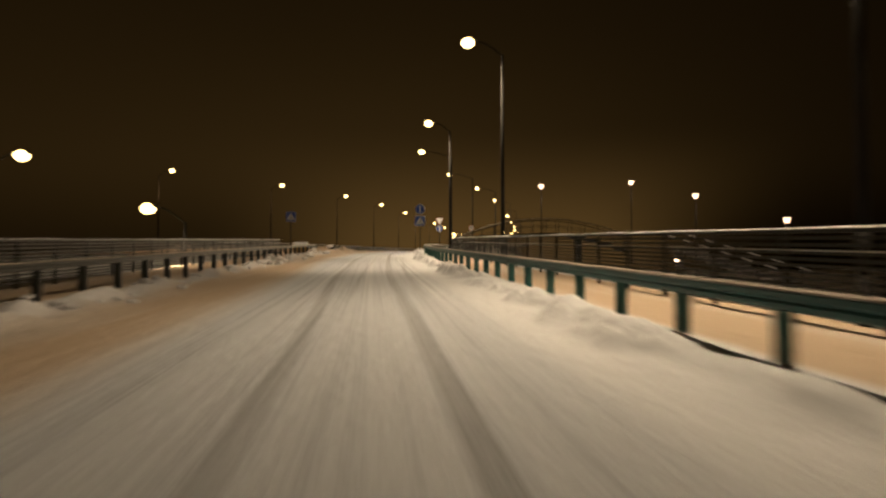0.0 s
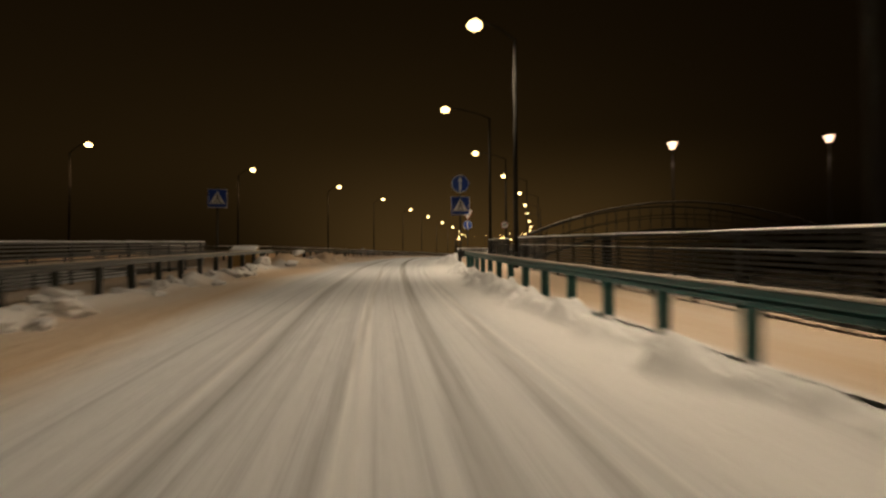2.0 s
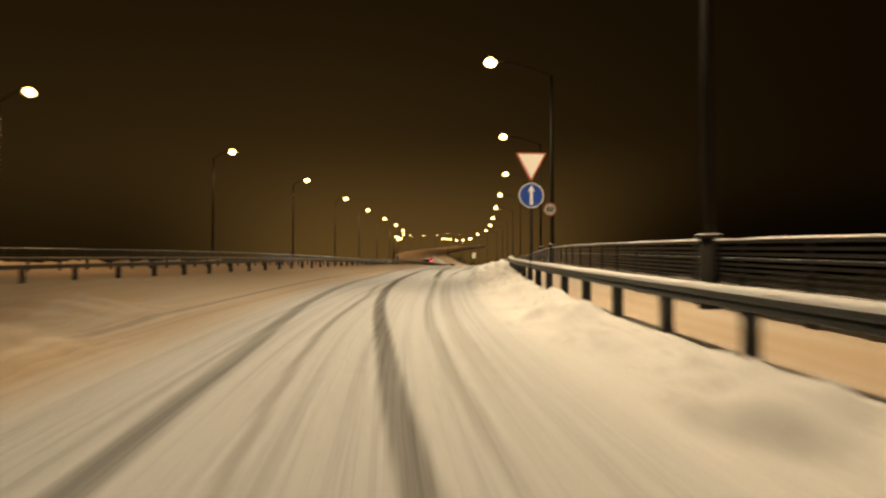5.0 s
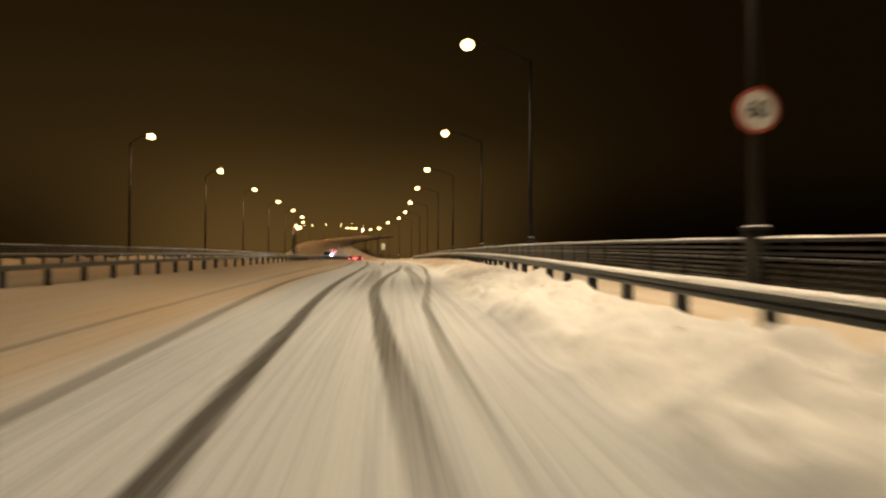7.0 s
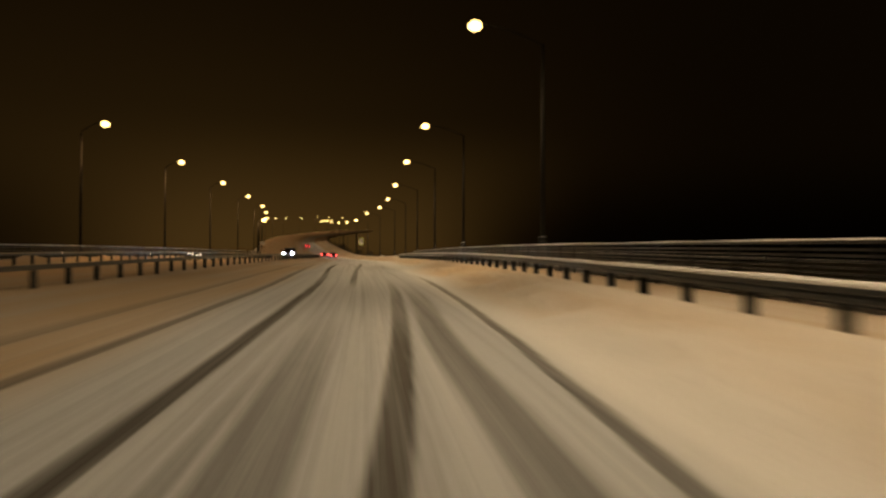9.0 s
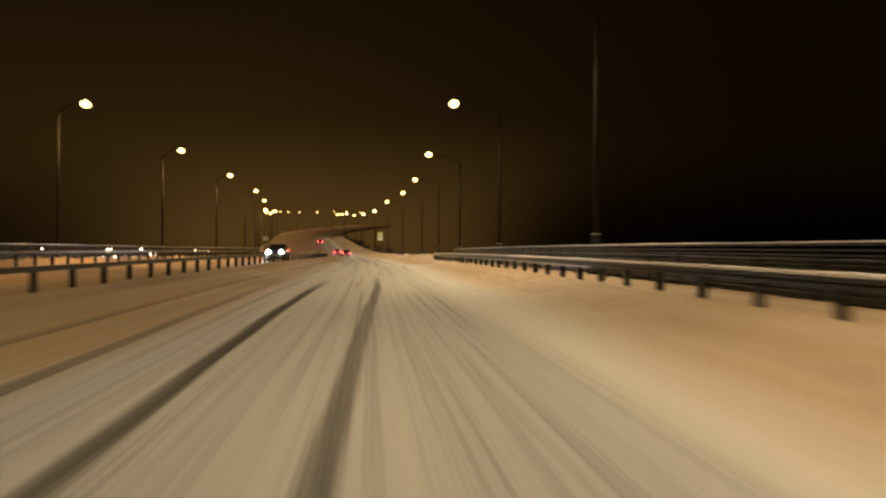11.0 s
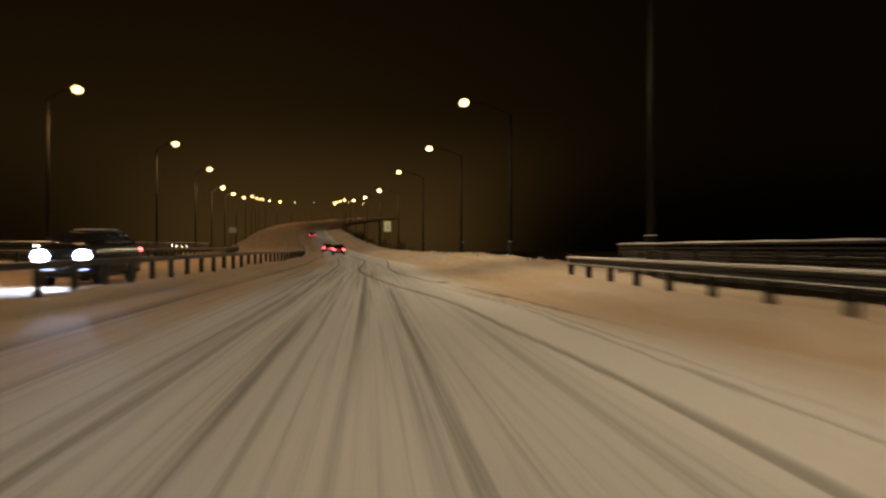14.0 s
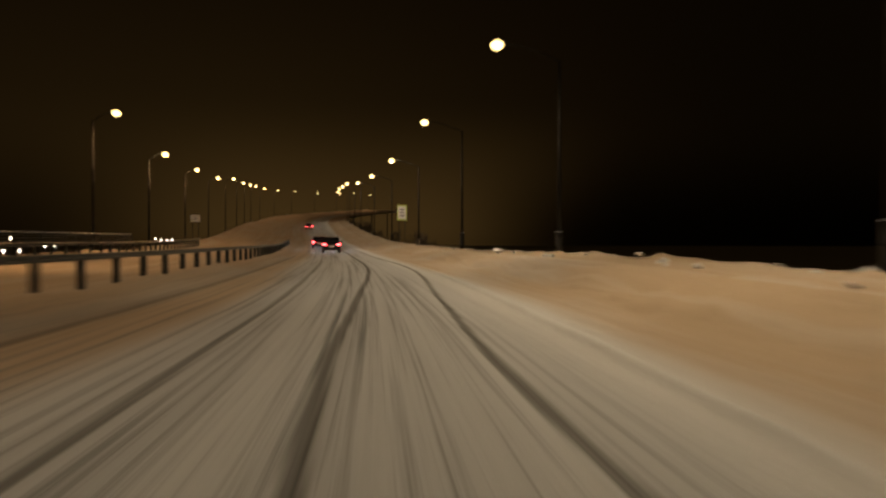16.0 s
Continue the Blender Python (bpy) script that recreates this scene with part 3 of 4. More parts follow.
# ---------- carriageway with its snow ----------
def build_road():
    ys = np.r_[np.arange(-45, -3, 1.5), np.arange(-3, 122, 0.12), np.arange(122, 246, 0.3), np.arange(246, 330, 1.5), np.arange(330, 761, 5)]
    le, xr, re_, dr = (f(ys)[:, None] for f in (left_edge, XR, right_edge, DRIVE))
    bands = ((le, dr - 4.4, 54), (dr - 4.4, dr + 2.7, 140), (dr + 2.7, xr, 62), (xr, re_, 26))
    X = np.concatenate([a + (b - a) * np.linspace(0, 1, n, endpoint=k == 3) for k, (a, b, n) in enumerate(bands)], 1)
    Y = np.repeat(ys[:, None], X.shape[1], 1)
    Z = G(Y) + deck_height(X, Y)
    lane, rut = wear(X, Y)
    Z = Z - 0.022 * rut
    ny, nx = X.shape
    top = np.stack([X, Y, Z], -1).reshape(-1, 3)
    idx = np.arange(ny * nx).reshape(ny, nx)
    q = np.stack([idx[:-1, :-1], idx[:-1, 1:], idx[1:, 1:], idx[1:, :-1]], -1).reshape(-1, 4)
    me = bpy.data.meshes.new("road")
    me.vertices.add(len(top))
    me.vertices.foreach_set("co", top.ravel())
    me.loops.add(q.size)
    me.loops.foreach_set("vertex_index", q.ravel().astype(np.int32))
    me.polygons.add(len(q))
    me.polygons.foreach_set("loop_start", np.arange(0, q.size, 4, dtype=np.int32))
    me.polygons.foreach_set("use_smooth", np.ones(len(q), bool))
    me.update(calc_edges=True)
    uv = me.uv_layers.new(name="along")
    u = (X - DRIVE(Y)).ravel()
    uv.data.foreach_set("uv", np.stack([u[q.ravel()], Y.ravel()[q.ravel()]], 1).ravel())
    at = me.color_attributes.new("worn_tint", "FLOAT_COLOR", "POINT")
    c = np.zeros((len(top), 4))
    # third value is the lamplight tan, fourth pressed snow with its headlight blue
    c[:, 0], c[:, 1], c[:, 2], c[:, 3] = lane.ravel(), rut.ravel(), lamp_tinted(X, Y).ravel(), compacted_headlit(X, Y).ravel()
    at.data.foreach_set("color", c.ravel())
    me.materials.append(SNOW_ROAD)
    ob = new("road", me)
    return tagged(ob, "snow-covered carriageway with dark wheel tracks and ploughed snow banks", "road", kind="structure")


build_road()


# the main road before the ramp joins it
def build_approach():
    ys = np.arange(-30, 61.6, 1.5)
    n = 26
    a = XO(ys)[:, None] - 1.6
    b = np.minimum(XL(ys) + 13.5, left_edge(np.minimum(ys, 57)) - 0.25)[:, None]
    X = a + (b - a) * np.linspace(0, 1, n)
    Y = np.repeat(ys[:, None], n, 1)
    rise = smooth(20, 61.5, Y)
    Z = G(Y) * rise + (1.2 + 0.012 * Y) * (1 - rise) + 0.05 * fuzz(X * 0.8, Y * 0.5) - 0.02
    top = np.stack([X, Y, Z], -1).reshape(-1, 3)
    m = len(top)
    verts = np.concatenate([top, top - [0, 0, 1.0]])
    faces = []
    for i in range(len(ys) - 1):
        for j in range(n - 1):
            q = (i * n + j, i * n + j + 1, (i + 1) * n + j + 1, (i + 1) * n + j)
            faces += [q, tuple(m + v for v in q[::-1])]
        for j, s_ in ((0, 1), (n - 1, -1)):
            q = (i * n + j, (i + 1) * n + j, m + (i + 1) * n + j, m + i * n + j)
            faces.append(q[::s_])
    link("road_approach", verts.tolist(), faces, SNOW, smooth_=True)
    tagged(bpy.data.objects["road_approach"], "snow-covered main road running up to the junction", "road", kind="structure")


build_approach()


def line_at(xf, y0, y1, step, up):
    ys = np.arange(y0, y1 + 1e-6, step)
    upv = up(ys) if callable(up) else up
    return np.stack([xf(ys), ys, G(ys) + upv], 1)


# bridge structure under the snow
def build_deck():
    for nm, edge, s in (("edge_beam", right_edge, 1), ("edge_beam", left_edge, -1)):
        ys = np.arange(-45, 230, 2.0)
        ln = np.stack([edge(ys) - 0.12 * s, ys, G(ys)], 1)
        ob = sweep(nm, ln, [(-0.2, -0.9), (0.2, -0.9), (0.2, 0.06), (-0.2, 0.06)], CONCRETE)
        tagged(ob, "grey concrete edge beam of the road bridge", "edge beam", kind="structure")
    # second slab is an added flyover in place of the hazy hillside
    for y0, y1, thick in ((-45, 232, 1.1), (455, 760, 0.45)):
        ys = np.arange(y0, y1 + 0.1, 3.0)
        v, fcs = [], []
        for y in ys:
            a, b, z = float(left_edge(y)), float(right_edge(y)), float(G(y))
            v += [(a + .1, y, z - 0.25), (b - .1, y, z - 0.25), (b - 0.6, y, z - thick), (a + 0.6, y, z - thick)]
        for i in range(len(ys) - 1):
            for j in range(4):
                fcs.append((i * 4 + j, i * 4 + (j + 1) % 4, i * 4 + 4 + (j + 1) % 4, i * 4 + 4 + j))
        fcs += [(0, 1, 2, 3), tuple(4 * (len(ys) - 1) + j for j in (3, 2, 1, 0))]
        tagged(link("bridge_deck", v, fcs, CONCRETE), "grey concrete deck slab carrying the snowy road", "bridge deck", kind="structure")
    # added round piers; the far hillside is left out so sky haze shows
    for y in range(500, 761, 52):
        x, z = (float(left_edge(y)) + float(right_edge(y))) / 2, float(G(y)) - 0.6
        bm = bmesh.new()
        bmesh.ops.create_cone(bm, segments=14, radius1=0.45, radius2=0.4, depth=z + 6, cap_ends=True)
        pier = part("pier", bm, CONCRETE, None, "", True)
        pier.location = (x, y, (z - 6) / 2)
        tagged(pier, "round grey concrete pier added under the far road", "bridge pier", kind="structure")


build_deck()


# open land round the bridge, to the horizon
def ground_height(x, y):
    """A low plain; where the road climbs, its embankment slopes down to the plain on both sides, and ends at the added
    flyover, where sky glow stands in for haze.
    """
    yc = np.clip(y, -60, 760)
    under = np.where(y < 760, G(yc), np.interp(y, [760, 1500], [31.0, -4.0]))
    inside = np.minimum(x - left_edge(yc), right_edge(yc) - x)
    drop = np.interp(y, [-120, 190, 235, 300, 1000], [5.2, 4.6, 2.2, 0.8, 0.6])
    fall = smooth(0, 45, -inside) * np.interp(y, [190, 240, 300, 360], [0, 2.0, 2.0, 0.5])
    reach = np.where(x > right_edge(yc), 12.0, 22.0)
    away = smooth(0, 1, -inside / reach) * smooth(245, 300, y)
    away = np.maximum(away, smooth(462, 500, y))
    return (under - drop - fall) * (1 - away) - 4.0 * away + 0.8 * (fuzz(x * 0.03, y * 0.03) - 0.5)


def build_ground():
    xs = np.r_[-3000, -1200, -600, -300, np.arange(-200, 201, 8), 300, 600, 1200, 3000]
    ys = np.r_[-1500, -600, -250, np.arange(-120, 801, 8), 1000, 1500, 2500, 4500]
    X, Y = np.meshgrid(xs, ys)
    Z = ground_height(X, Y)
    top = np.stack([X, Y, Z], -1).reshape(-1, 3)
    ny, nx = X.shape
    faces = [(j * nx + i, j * nx + i + 1, (j + 1) * nx + i + 1, (j + 1) * nx + i) for j in range(ny - 1) for i in range(nx - 1)]
    ob = link("ground", top.tolist(), faces, GROUND_SNOW, smooth_=True)
    tagged(ob, "dark unlit snowy land below the road bridge", "ground", kind="structure")


build_ground()

# ---------- guard rails ----------
def post_mesh(paint, wide):
    bm = bmesh.new()
    box(bm, wide, wide * 0.75, 0.80, (0, 0, -0.40), 0.012)
    me = bpy.data.meshes.new("post")
    bm.to_mesh(me)
    bm.free()
    me.materials.append(paint)
    return me


POST, POST_GREY = post_mesh(GREEN_PAINT, 0.15), post_mesh(RAIL_PAINT, 0.15)
BEAM = [(0.06, -0.12), (0.075, -0.11), (0.075, -0.08), (0.058, -0.062), (0.075, -0.044), (0.075, -0.012), (0.06, 0.0),
        (-0.06, 0.0), (-0.075, -0.012), (-0.075, -0.044), (-0.058, -0.062), (-0.075, -0.08), (-0.075, -0.11), (-0.06, -0.12)]
CAP = [(-0.085, -0.012), (0.085, -0.012), (0.10, 0.02), (0.08, 0.055), (0.03, 0.072), (-0.03, 0.072), (-0.08, 0.055), (-0.10, 0.02)]


def post_places(y0, y1, phase):
    """Posts two metres apart; phase gives pairs of distance and offset, where the spacing drifts a little."""
    if not phase:
        return np.arange(y0 + 0.35, y1, 2.0)
    at, off = np.array(phase, float).T
    step = 2.0 * np.arange(math.floor(y0 / 2) - 3, math.ceil(y1 / 2) + 3)
    y = step
    for _ in range(4):
        y = step + np.interp(y, at, off)
    return y[(y > y0 + 0.1) & (y < y1 - 0.1)]


def guard_rail(label, xf, y0, y1, top, cap=1.0, green=True, group="guard rails along the road", deep=1.0, snow=None, phase=None, lip=None):
    rail = empty("guard_rail", pose(float(xf(y0)), y0, float(G(y0))))
    back = rail.matrix_basis.inverted()
    ln = line_at(xf, y0, y1, 1.0, lambda y: top(y) - 0.03)
    loc = ln - np.array(rail.matrix_basis.translation)
    sweep("beam", loc, [(a, b * deep) for a, b in BEAM], GREEN_PAINT if green else RAIL_PAINT, rail)
    fine = line_at(xf, y0 + 0.03, y1 - 0.03, 0.33, lambda y: top(y) - 0.03) - np.array(rail.matrix_basis.translation)
    j = 0.82 + 0.3 * fuzz(fine[:, 1] * 0.9 + y0, fine[:, 1] * 0)
    sweep("snow_cap", fine, [(a * min(cap + 0.3, 1.0), b * cap if b > 0 else b) for a, b in CAP], snow or SNOW, rail, "ridge of snow lying on the beam", True, j)
    if lip:
        low = line_at(lambda y: xf(y) - 0.08, lip[0], lip[1], 1.0, lambda y: top(y) - 0.215) - np.array(rail.matrix_basis.translation)
        sweep("lower_lip", low, [(-0.03, -0.035), (0.03, -0.035), (0.035, 0.0), (-0.035, 0.0)], RAIL_PAINT, rail, "narrow lower fold of the beam")
        sweep("snow_thread", low, [(-0.03, 0.0), (0.03, 0.0), (0.018, 0.018), (-0.018, 0.018)], SNOW, rail, "thread of snow lying on the lower fold")
    for y in post_places(y0, y1, phase):
        a = math.atan2(float(xf(y + 0.5) - xf(y - 0.5)), 1.0)
        z = float(G(y) + top(y) - 0.14)
        same_part("post", POST if green else POST_GREY, back @ pose(float(xf(y)) + 0.02, y, z, 0, 0, -math.degrees(a)), rail)
    return tagged(rail, label, "guard rail", group)


def r_top(y):
    return np.interp(y, [0, 90, 112, 160, 220], [.80, .80, .87, .90, .90])


guard_rail("dark green steel guard rail capped with snow beside the ramp", XR, -16, RAMP_END, r_top, 0.4, deep=1.35, snow=SNOW_THIN,
           phase=((-16, .2), (16, .28), (19, .15), (32, 0), (60, 0)))
guard_rail("dark grey-green steel guard rail half buried in the ploughed snow bank", XR, RAIL_START, RAIL_END + 1.3, r_top, 0.75, False, deep=1.35,
           phase=((63, .2), (77, 1.0), (88, 1.95), (106, 2.6), (125, 3.05), (138, 2.15), (160, 1.6), (181, 1.05), (196, .38), (220, 0)), lip=(168, RAIL_END + 1.2))
guard_rail("dark steel ramp guard rail with snow clods at its foot", ramp_left, -16, RAMP_END + 3, lambda y: 0 * y + 0.86, 0.3, False, deep=1.1, snow=SNOW_THIN)
guard_rail("dark steel median guard rail with a thin snow cap", XL, 64, 335,
           lambda y: np.interp(y, [60, 120, 170, 200, 215, 235], [.68, .69, .74, .86, .93, 1.0]), 0.12, False, deep=1.1, snow=SNOW_THIN,
           phase=((64, .4), (138, .7), (150, 1.0), (163, 1.5), (190, 2.6), (209, 2.0), (213.8, 1.75), (217, 1.05), (220.5, .45), (224, -.03), (227.5, -.5), (231, -1.0), (235, -1.55), (240, -2.1), (246, -2.6), (263, -2.5), (335, -2.5)))
guard_rail("dark steel guard rail along the far side of the opposite carriageway", lambda y: XO(y) + 1.6, 84, 330, lambda y: np.interp(y, [150, 220, 280], [.78, 1.06, 1.15]), 0.5, False, snow=SNOW_THIN)

# ---------- footway railings ----------
def bar_mesh():
    bm = bmesh.new()
    box(bm, 0.07, 0.05, 1.18, (0, 0, -0.59), 0.008)
    me = bpy.data.meshes.new("baluster_post")
    bm.to_mesh(me)
    bm.free()
    me.materials.append(DARK_STEEL)
    return me


BAR_POST = bar_mesh()


def railing(label, xf, y0, y1, top, drops, snowy):
    tf = top if callable(top) else (lambda y: 0 * y + top)
    rail = empty("footway_railing", pose(float(xf(y0)), y0, float(G(y0))))
    o = np.array(rail.matrix_basis.translation)
    back = rail.matrix_basis.inverted()
    rect = [(-0.04, -0.05), (0.04, -0.05), (0.04, 0.0), (-0.04, 0.0)]
    thin = [(-0.016, -0.022), (0.016, -0.022), (0.016, 0.022), (-0.016, 0.022)]
    sweep("handrail", line_at(xf, y0, y1, 1.5, tf) - o, rect, DARK_STEEL, rail)
    fine = line_at(xf, y0 + .02, y1 - .02, 0.5, tf) - o
    sweep("snow_cap", fine, [(-0.042, 0.0), (0.042, 0.0), (0.035, 0.02), (0.0, 0.032), (-0.035, 0.02)], SNOW, rail,
          "thin snow lying on the handrail", True, 0.7 + 0.6 * fuzz(fine[:, 1] * 0.8, fine[:, 1] * 0))
    for k, dz in enumerate(drops):
        sweep("rail_bar", line_at(xf, y0, y1, 1.5, lambda y: tf(y) - dz) - o, thin, DARK_STEEL, rail)
        if k in snowy:
            w = snowy[k]
            sweep("snow_line", line_at(xf, y0, y1, 1.5, lambda y: tf(y) - dz + 0.021) - o, [(-w, 0), (w, 0), (w * .6, w), (-w * .6, w)], SNOW, rail,
                  "thread of snow lying on the bar")
    for y in np.arange(y0, y1 + 0.1, 2.0):
        same_part("railing_post", BAR_POST, back @ pose(float(xf(y)), y, float(G(y)) + float(tf(y)) - 0.02), rail)
    return tagged(rail, label, "railing", "footway railings")


def outer(y):
    return XR(y) + 2.12


def outer_left(y):
    return ramp_left(y) - 2.2


RAMP_BARS = (0.11, 0.20, 0.30, 0.385, 0.47, 0.555, 0.64, 0.725, 0.81, 0.895, 0.98)
railing("dark steel footway railing with snow on its handrail beside the ramp", outer, -14, 57, 1.32, RAMP_BARS, {2: 0.016})
railing("dark steel footway railing with snow on its handrail along the bridge", outer, 59.3, 221.4, 1.31, (0.13, 0.22, 0.305, 0.39, 0.475, 0.56, 0.645, 0.73, 0.815, 0.90), {2: 0.006, 7: 0.008})
railing("dark steel railing on the ramp's far side under snow", outer_left, -14, 57, 1.24, RAMP_BARS, {})

railing("dark steel footway railing with thin snow beyond the opposite carriageway", lambda y: XO(y) - 1.0, 88, 300,
        lambda y: np.interp(y, [160, 225, 280], [1.25, 1.42, 1.72]), (0.16, 0.32, 0.48, 0.64, 0.80), {})

# ---------- street lamps ----------
def street_lamp(arm, collar=True, height=10.55):
    """Steel pole with a collared foot; the arm reaches towards -x."""
    root = empty("street_lamp")
    bm = bmesh.new()
    if collar:
        tube(bm, (0, 0, -1.3), (0, 0, 1.22), 0.19, 0.18, 14)
    else:
        tube(bm, (0, 0, -0.9), (0, 0, 0.55), 0.13, 0.12, 12)
        tube(bm, (0, 0, 0.55), (0, 0, 1.3), 0.12, 0.105, 12)
    part("foot", bm, POLE_PAINT, root, "dark thicker foot of the pole", True)
    if collar:
        bm = bmesh.new()
        tube(bm, (0, 0, 1.22), (0, 0, 1.27), 0.215, 0.215, 14)
        part("collar", bm, POLE_PAINT, root, "dark flange on the foot")
        bm = bmesh.new()
        tube(bm, (0, 0, 1.27), (0, 0, 1.285), 0.20, 0.18, 14)
        part("collar_snow", bm, SNOW, root, "thin ring of snow")
    bm = bmesh.new()
    tube(bm, (0, 0, 1.3), (0, 0, height - 0.55), 0.105, 0.06, 10)
    part("shaft", bm, POLE_PAINT, root, "", True)
    bm = bmesh.new()
    pts = [Vector((-arm * k / 6, 0, height - 0.6 + 0.72 * math.sin(k / 12 * math.pi))) for k in range(7)]
    bent_tube(bm, pts, 0.036)
    part("arm", bm, POLE_PAINT, root, "", True)
    bm = bmesh.new()
    g = bmesh.ops.create_uvsphere(bm, u_segments=24, v_segments=14, radius=1)
    bmesh.ops.transform(bm, matrix=Matrix.Translation((-arm - 0.28, 0, height + 0.16)) @ Matrix.Diagonal((0.40, 0.17, 0.11, 1)), verts=g["verts"])
    part("head", bm, GALV, root, "grey luminaire housing", True)
    bm = bmesh.new()
    g = bmesh.ops.create_uvsphere(bm, u_segments=24, v_segments=14, radius=1)
    bmesh.ops.transform(bm, matrix=Matrix.Translation((-arm - 0.32, 0, height + 0.05)) @ Matrix.Diagonal((0.32, 0.29, 0.23, 1)), verts=g["verts"])
    part("lens", bm, LENS, root, "glowing sodium lamp bowl", True)
    return root


LAMP_GROUP = "street lamps along the road"
LAMP_LABEL = "tall grey steel street lamp with a lit orange sodium head"
proto = {}
used = set()


def light_at(at, watts, colour=SODIUM, size=math.radians(150), lean=None):
    d = bpy.data.lights.new("street_light", "SPOT")
    d.energy, d.color, d.shadow_soft_size = watts, colour, 0.55
    d.spot_size, d.spot_blend = size, 0.85 if lean is None else 1.0
    ob = new("street_light", d)
    ob.matrix_basis = Matrix.Translation(at) @ pose(0, 0, 0, lean or 0)


def bare_light(at, watts, colour):
    d = bpy.data.lights.new("street_light", "POINT")
    d.energy, d.color, d.shadow_soft_size = 0.6 * watts, colour, 0.3
    new("street_light", d).matrix_basis = Matrix.Translation(at)


def place_lamp(head_x, y, head_z, arm, side, watts=LAMP_WATTS, collar=True, lift=0.0, wings=False, colour=SODIUM):
    """side 1: the pole stands to the right of its head, -1: to the left. A winged lamp throws its light along the road both ways."""
    reach = arm + 0.32
    m = pose(head_x + side * reach, y, head_z - 10.6 + lift, 0, 0, 0 if side > 0 else 180)
    key = (arm, collar, lift)
    if key in used:
        copy_thing(proto[key], m)
    else:
        used.add(key)
        proto[key] = tagged(street_lamp(arm, collar, 10.55 - lift), LAMP_LABEL, "street lamp", LAMP_GROUP)
        proto[key].matrix_basis = m
    if y > 300:
        bare_light((head_x, y, head_z - 0.35), watts, colour)
        return
    for lean in ((-55, 55) if wings else (None,)):
        light_at((head_x, y, head_z - 0.32), watts, colour, lean=lean, size=math.radians(156 if wings else 150))


for n, (x, y, z) in enumerate([(4.9, 12.5, 11.2), (-0.29, 34.3, 12.1), (-3.47, 54.9, 12.5), (-5.55, 76.4, 13.9), (-3.4, 100.4, 14.75), (0.44, 124.1, 15.5), (4.18, 149.7, 15.95),
                               (6.88, 175.5, 16.3), (8.85, 196.6, 16.3), (10.97, 219.3, 16.1), (13.3, 243.8, 16.2), (14.68, 266.2, 16.35),
                               (14.78, 290.8, 16.7), (14.52, 314.9, 16.3), (14.5, 345, 17.3), (13.7, 370, 18.3), (12.7, 395.7, 20.2),
                               (12.6, 421, 21.5), (12.5, 449.5, 23.0), (13.0, 480, 24.3)]):
    place_lamp(x, y, z, 1.3 if n < 3 else 2.8, 1, LAMP_WATTS * (1.0 if y < 340 else 0.6), n >= 3, 0.4 if n >= 9 else 0.15 if n >= 3 else 0.0, n >= 3, SODIUM_PALE if y < 140 else SODIUM)
for x, y, z in [(-36.2, 85.4, 13.4), (-27.8, 103.9, 13.8), (-22.9, 128.7, 14.8), (-19.7, 153.2, 15.5), (-16.9, 176.7, 15.7), (-14.7, 200.2, 16.0),
                (-12.2, 221.3, 16.05), (-10.05, 244.4, 16.25), (-8.4, 267, 16.3), (-8.3, 289, 16.4), (-9.3, 311.5, 16.1), (-10.6, 340, 17.3),
                (-10.7, 363, 18.2), (-10.8, 387.5, 20.2), (-11.6, 416, 21.7), (-12.4, 443.7, 23.4), (-13.3, 474, 25.4), (-12.8, 504.6, 27.0),
                (-9.7, 539.6, 28.9), (-4.1, 579, 31.1), (6.3, 628, 34), (19.2, 677, 37.2), (30.2, 715.5, 40), (43.4, 753.8, 41.5)]:
    place_lamp(x, y, z, 1.3, -1, (0.28 if y < 160 else 0.55 if y < 190 else 1.0 if y < 345 else 0.45 if y < 480 else 1.0) * LAMP_WATTS, False, colour=SODIUM_DEEP)
# lower road on the left of the ramp
place_lamp(-14.0, 30.6, 3.95, 1.3, 1, 1500, False)
place_lamp(-18.9, 29.5, 6.1, 1.3, -1, 1500, False)


# ---------- park lanterns below the bridge ----------
def park_lantern(height):
    root = empty("park_lantern")
    bm = bmesh.new()
    tube(bm, (0, 0, 0), (0, 0, 0.7), 0.09, 0.07, 10)
    tube(bm, (0, 0, 0.7), (0, 0, height - 0.18), 0.05, 0.035, 8)
    part("post", bm, POLE_PAINT, root, "", True)
    bm = bmesh.new()
    tube(bm, (0, 0, height - 0.18), (0, 0, height + 0.12), 0.09, 0.21, 14)
    part("glass", bm, LANTERN_GLOW, root, "glowing tapered lantern glass", True)
    bm = bmesh.new()
    tube(bm, (0, 0, height + 0.12), (0, 0, height + 0.20), 0.26, 0.06, 14)
    part("hat", bm, DARK_STEEL, root, "dark hat with snow on it")
    return root


lan = tagged(park_lantern(6.5), "dark post lantern with a lit tapered glass in the park below", "lantern", "park lanterns")
for n, (x, y, z) in enumerate([(5.3, 58.0, 8.0), (12.6, 59.0, 8.4), (15.7, 52.3, 6.6), (19.3, 45.8, 4.4), (13.0, 47.5, 2.0)]):
    m = pose(x, y, z - 6.5)
    if n:
        copy_thing(lan, m)
    else:
        lan.matrix_basis = m
    d = bpy.data.lights.new("lantern_light", "POINT")
    d.energy, d.color, d.shadow_soft_size = 25, (1, 0.62, 0.32), 0.2
    new("lantern_light", d).matrix_basis = Matrix.Translation((x, y, z - 0.75))

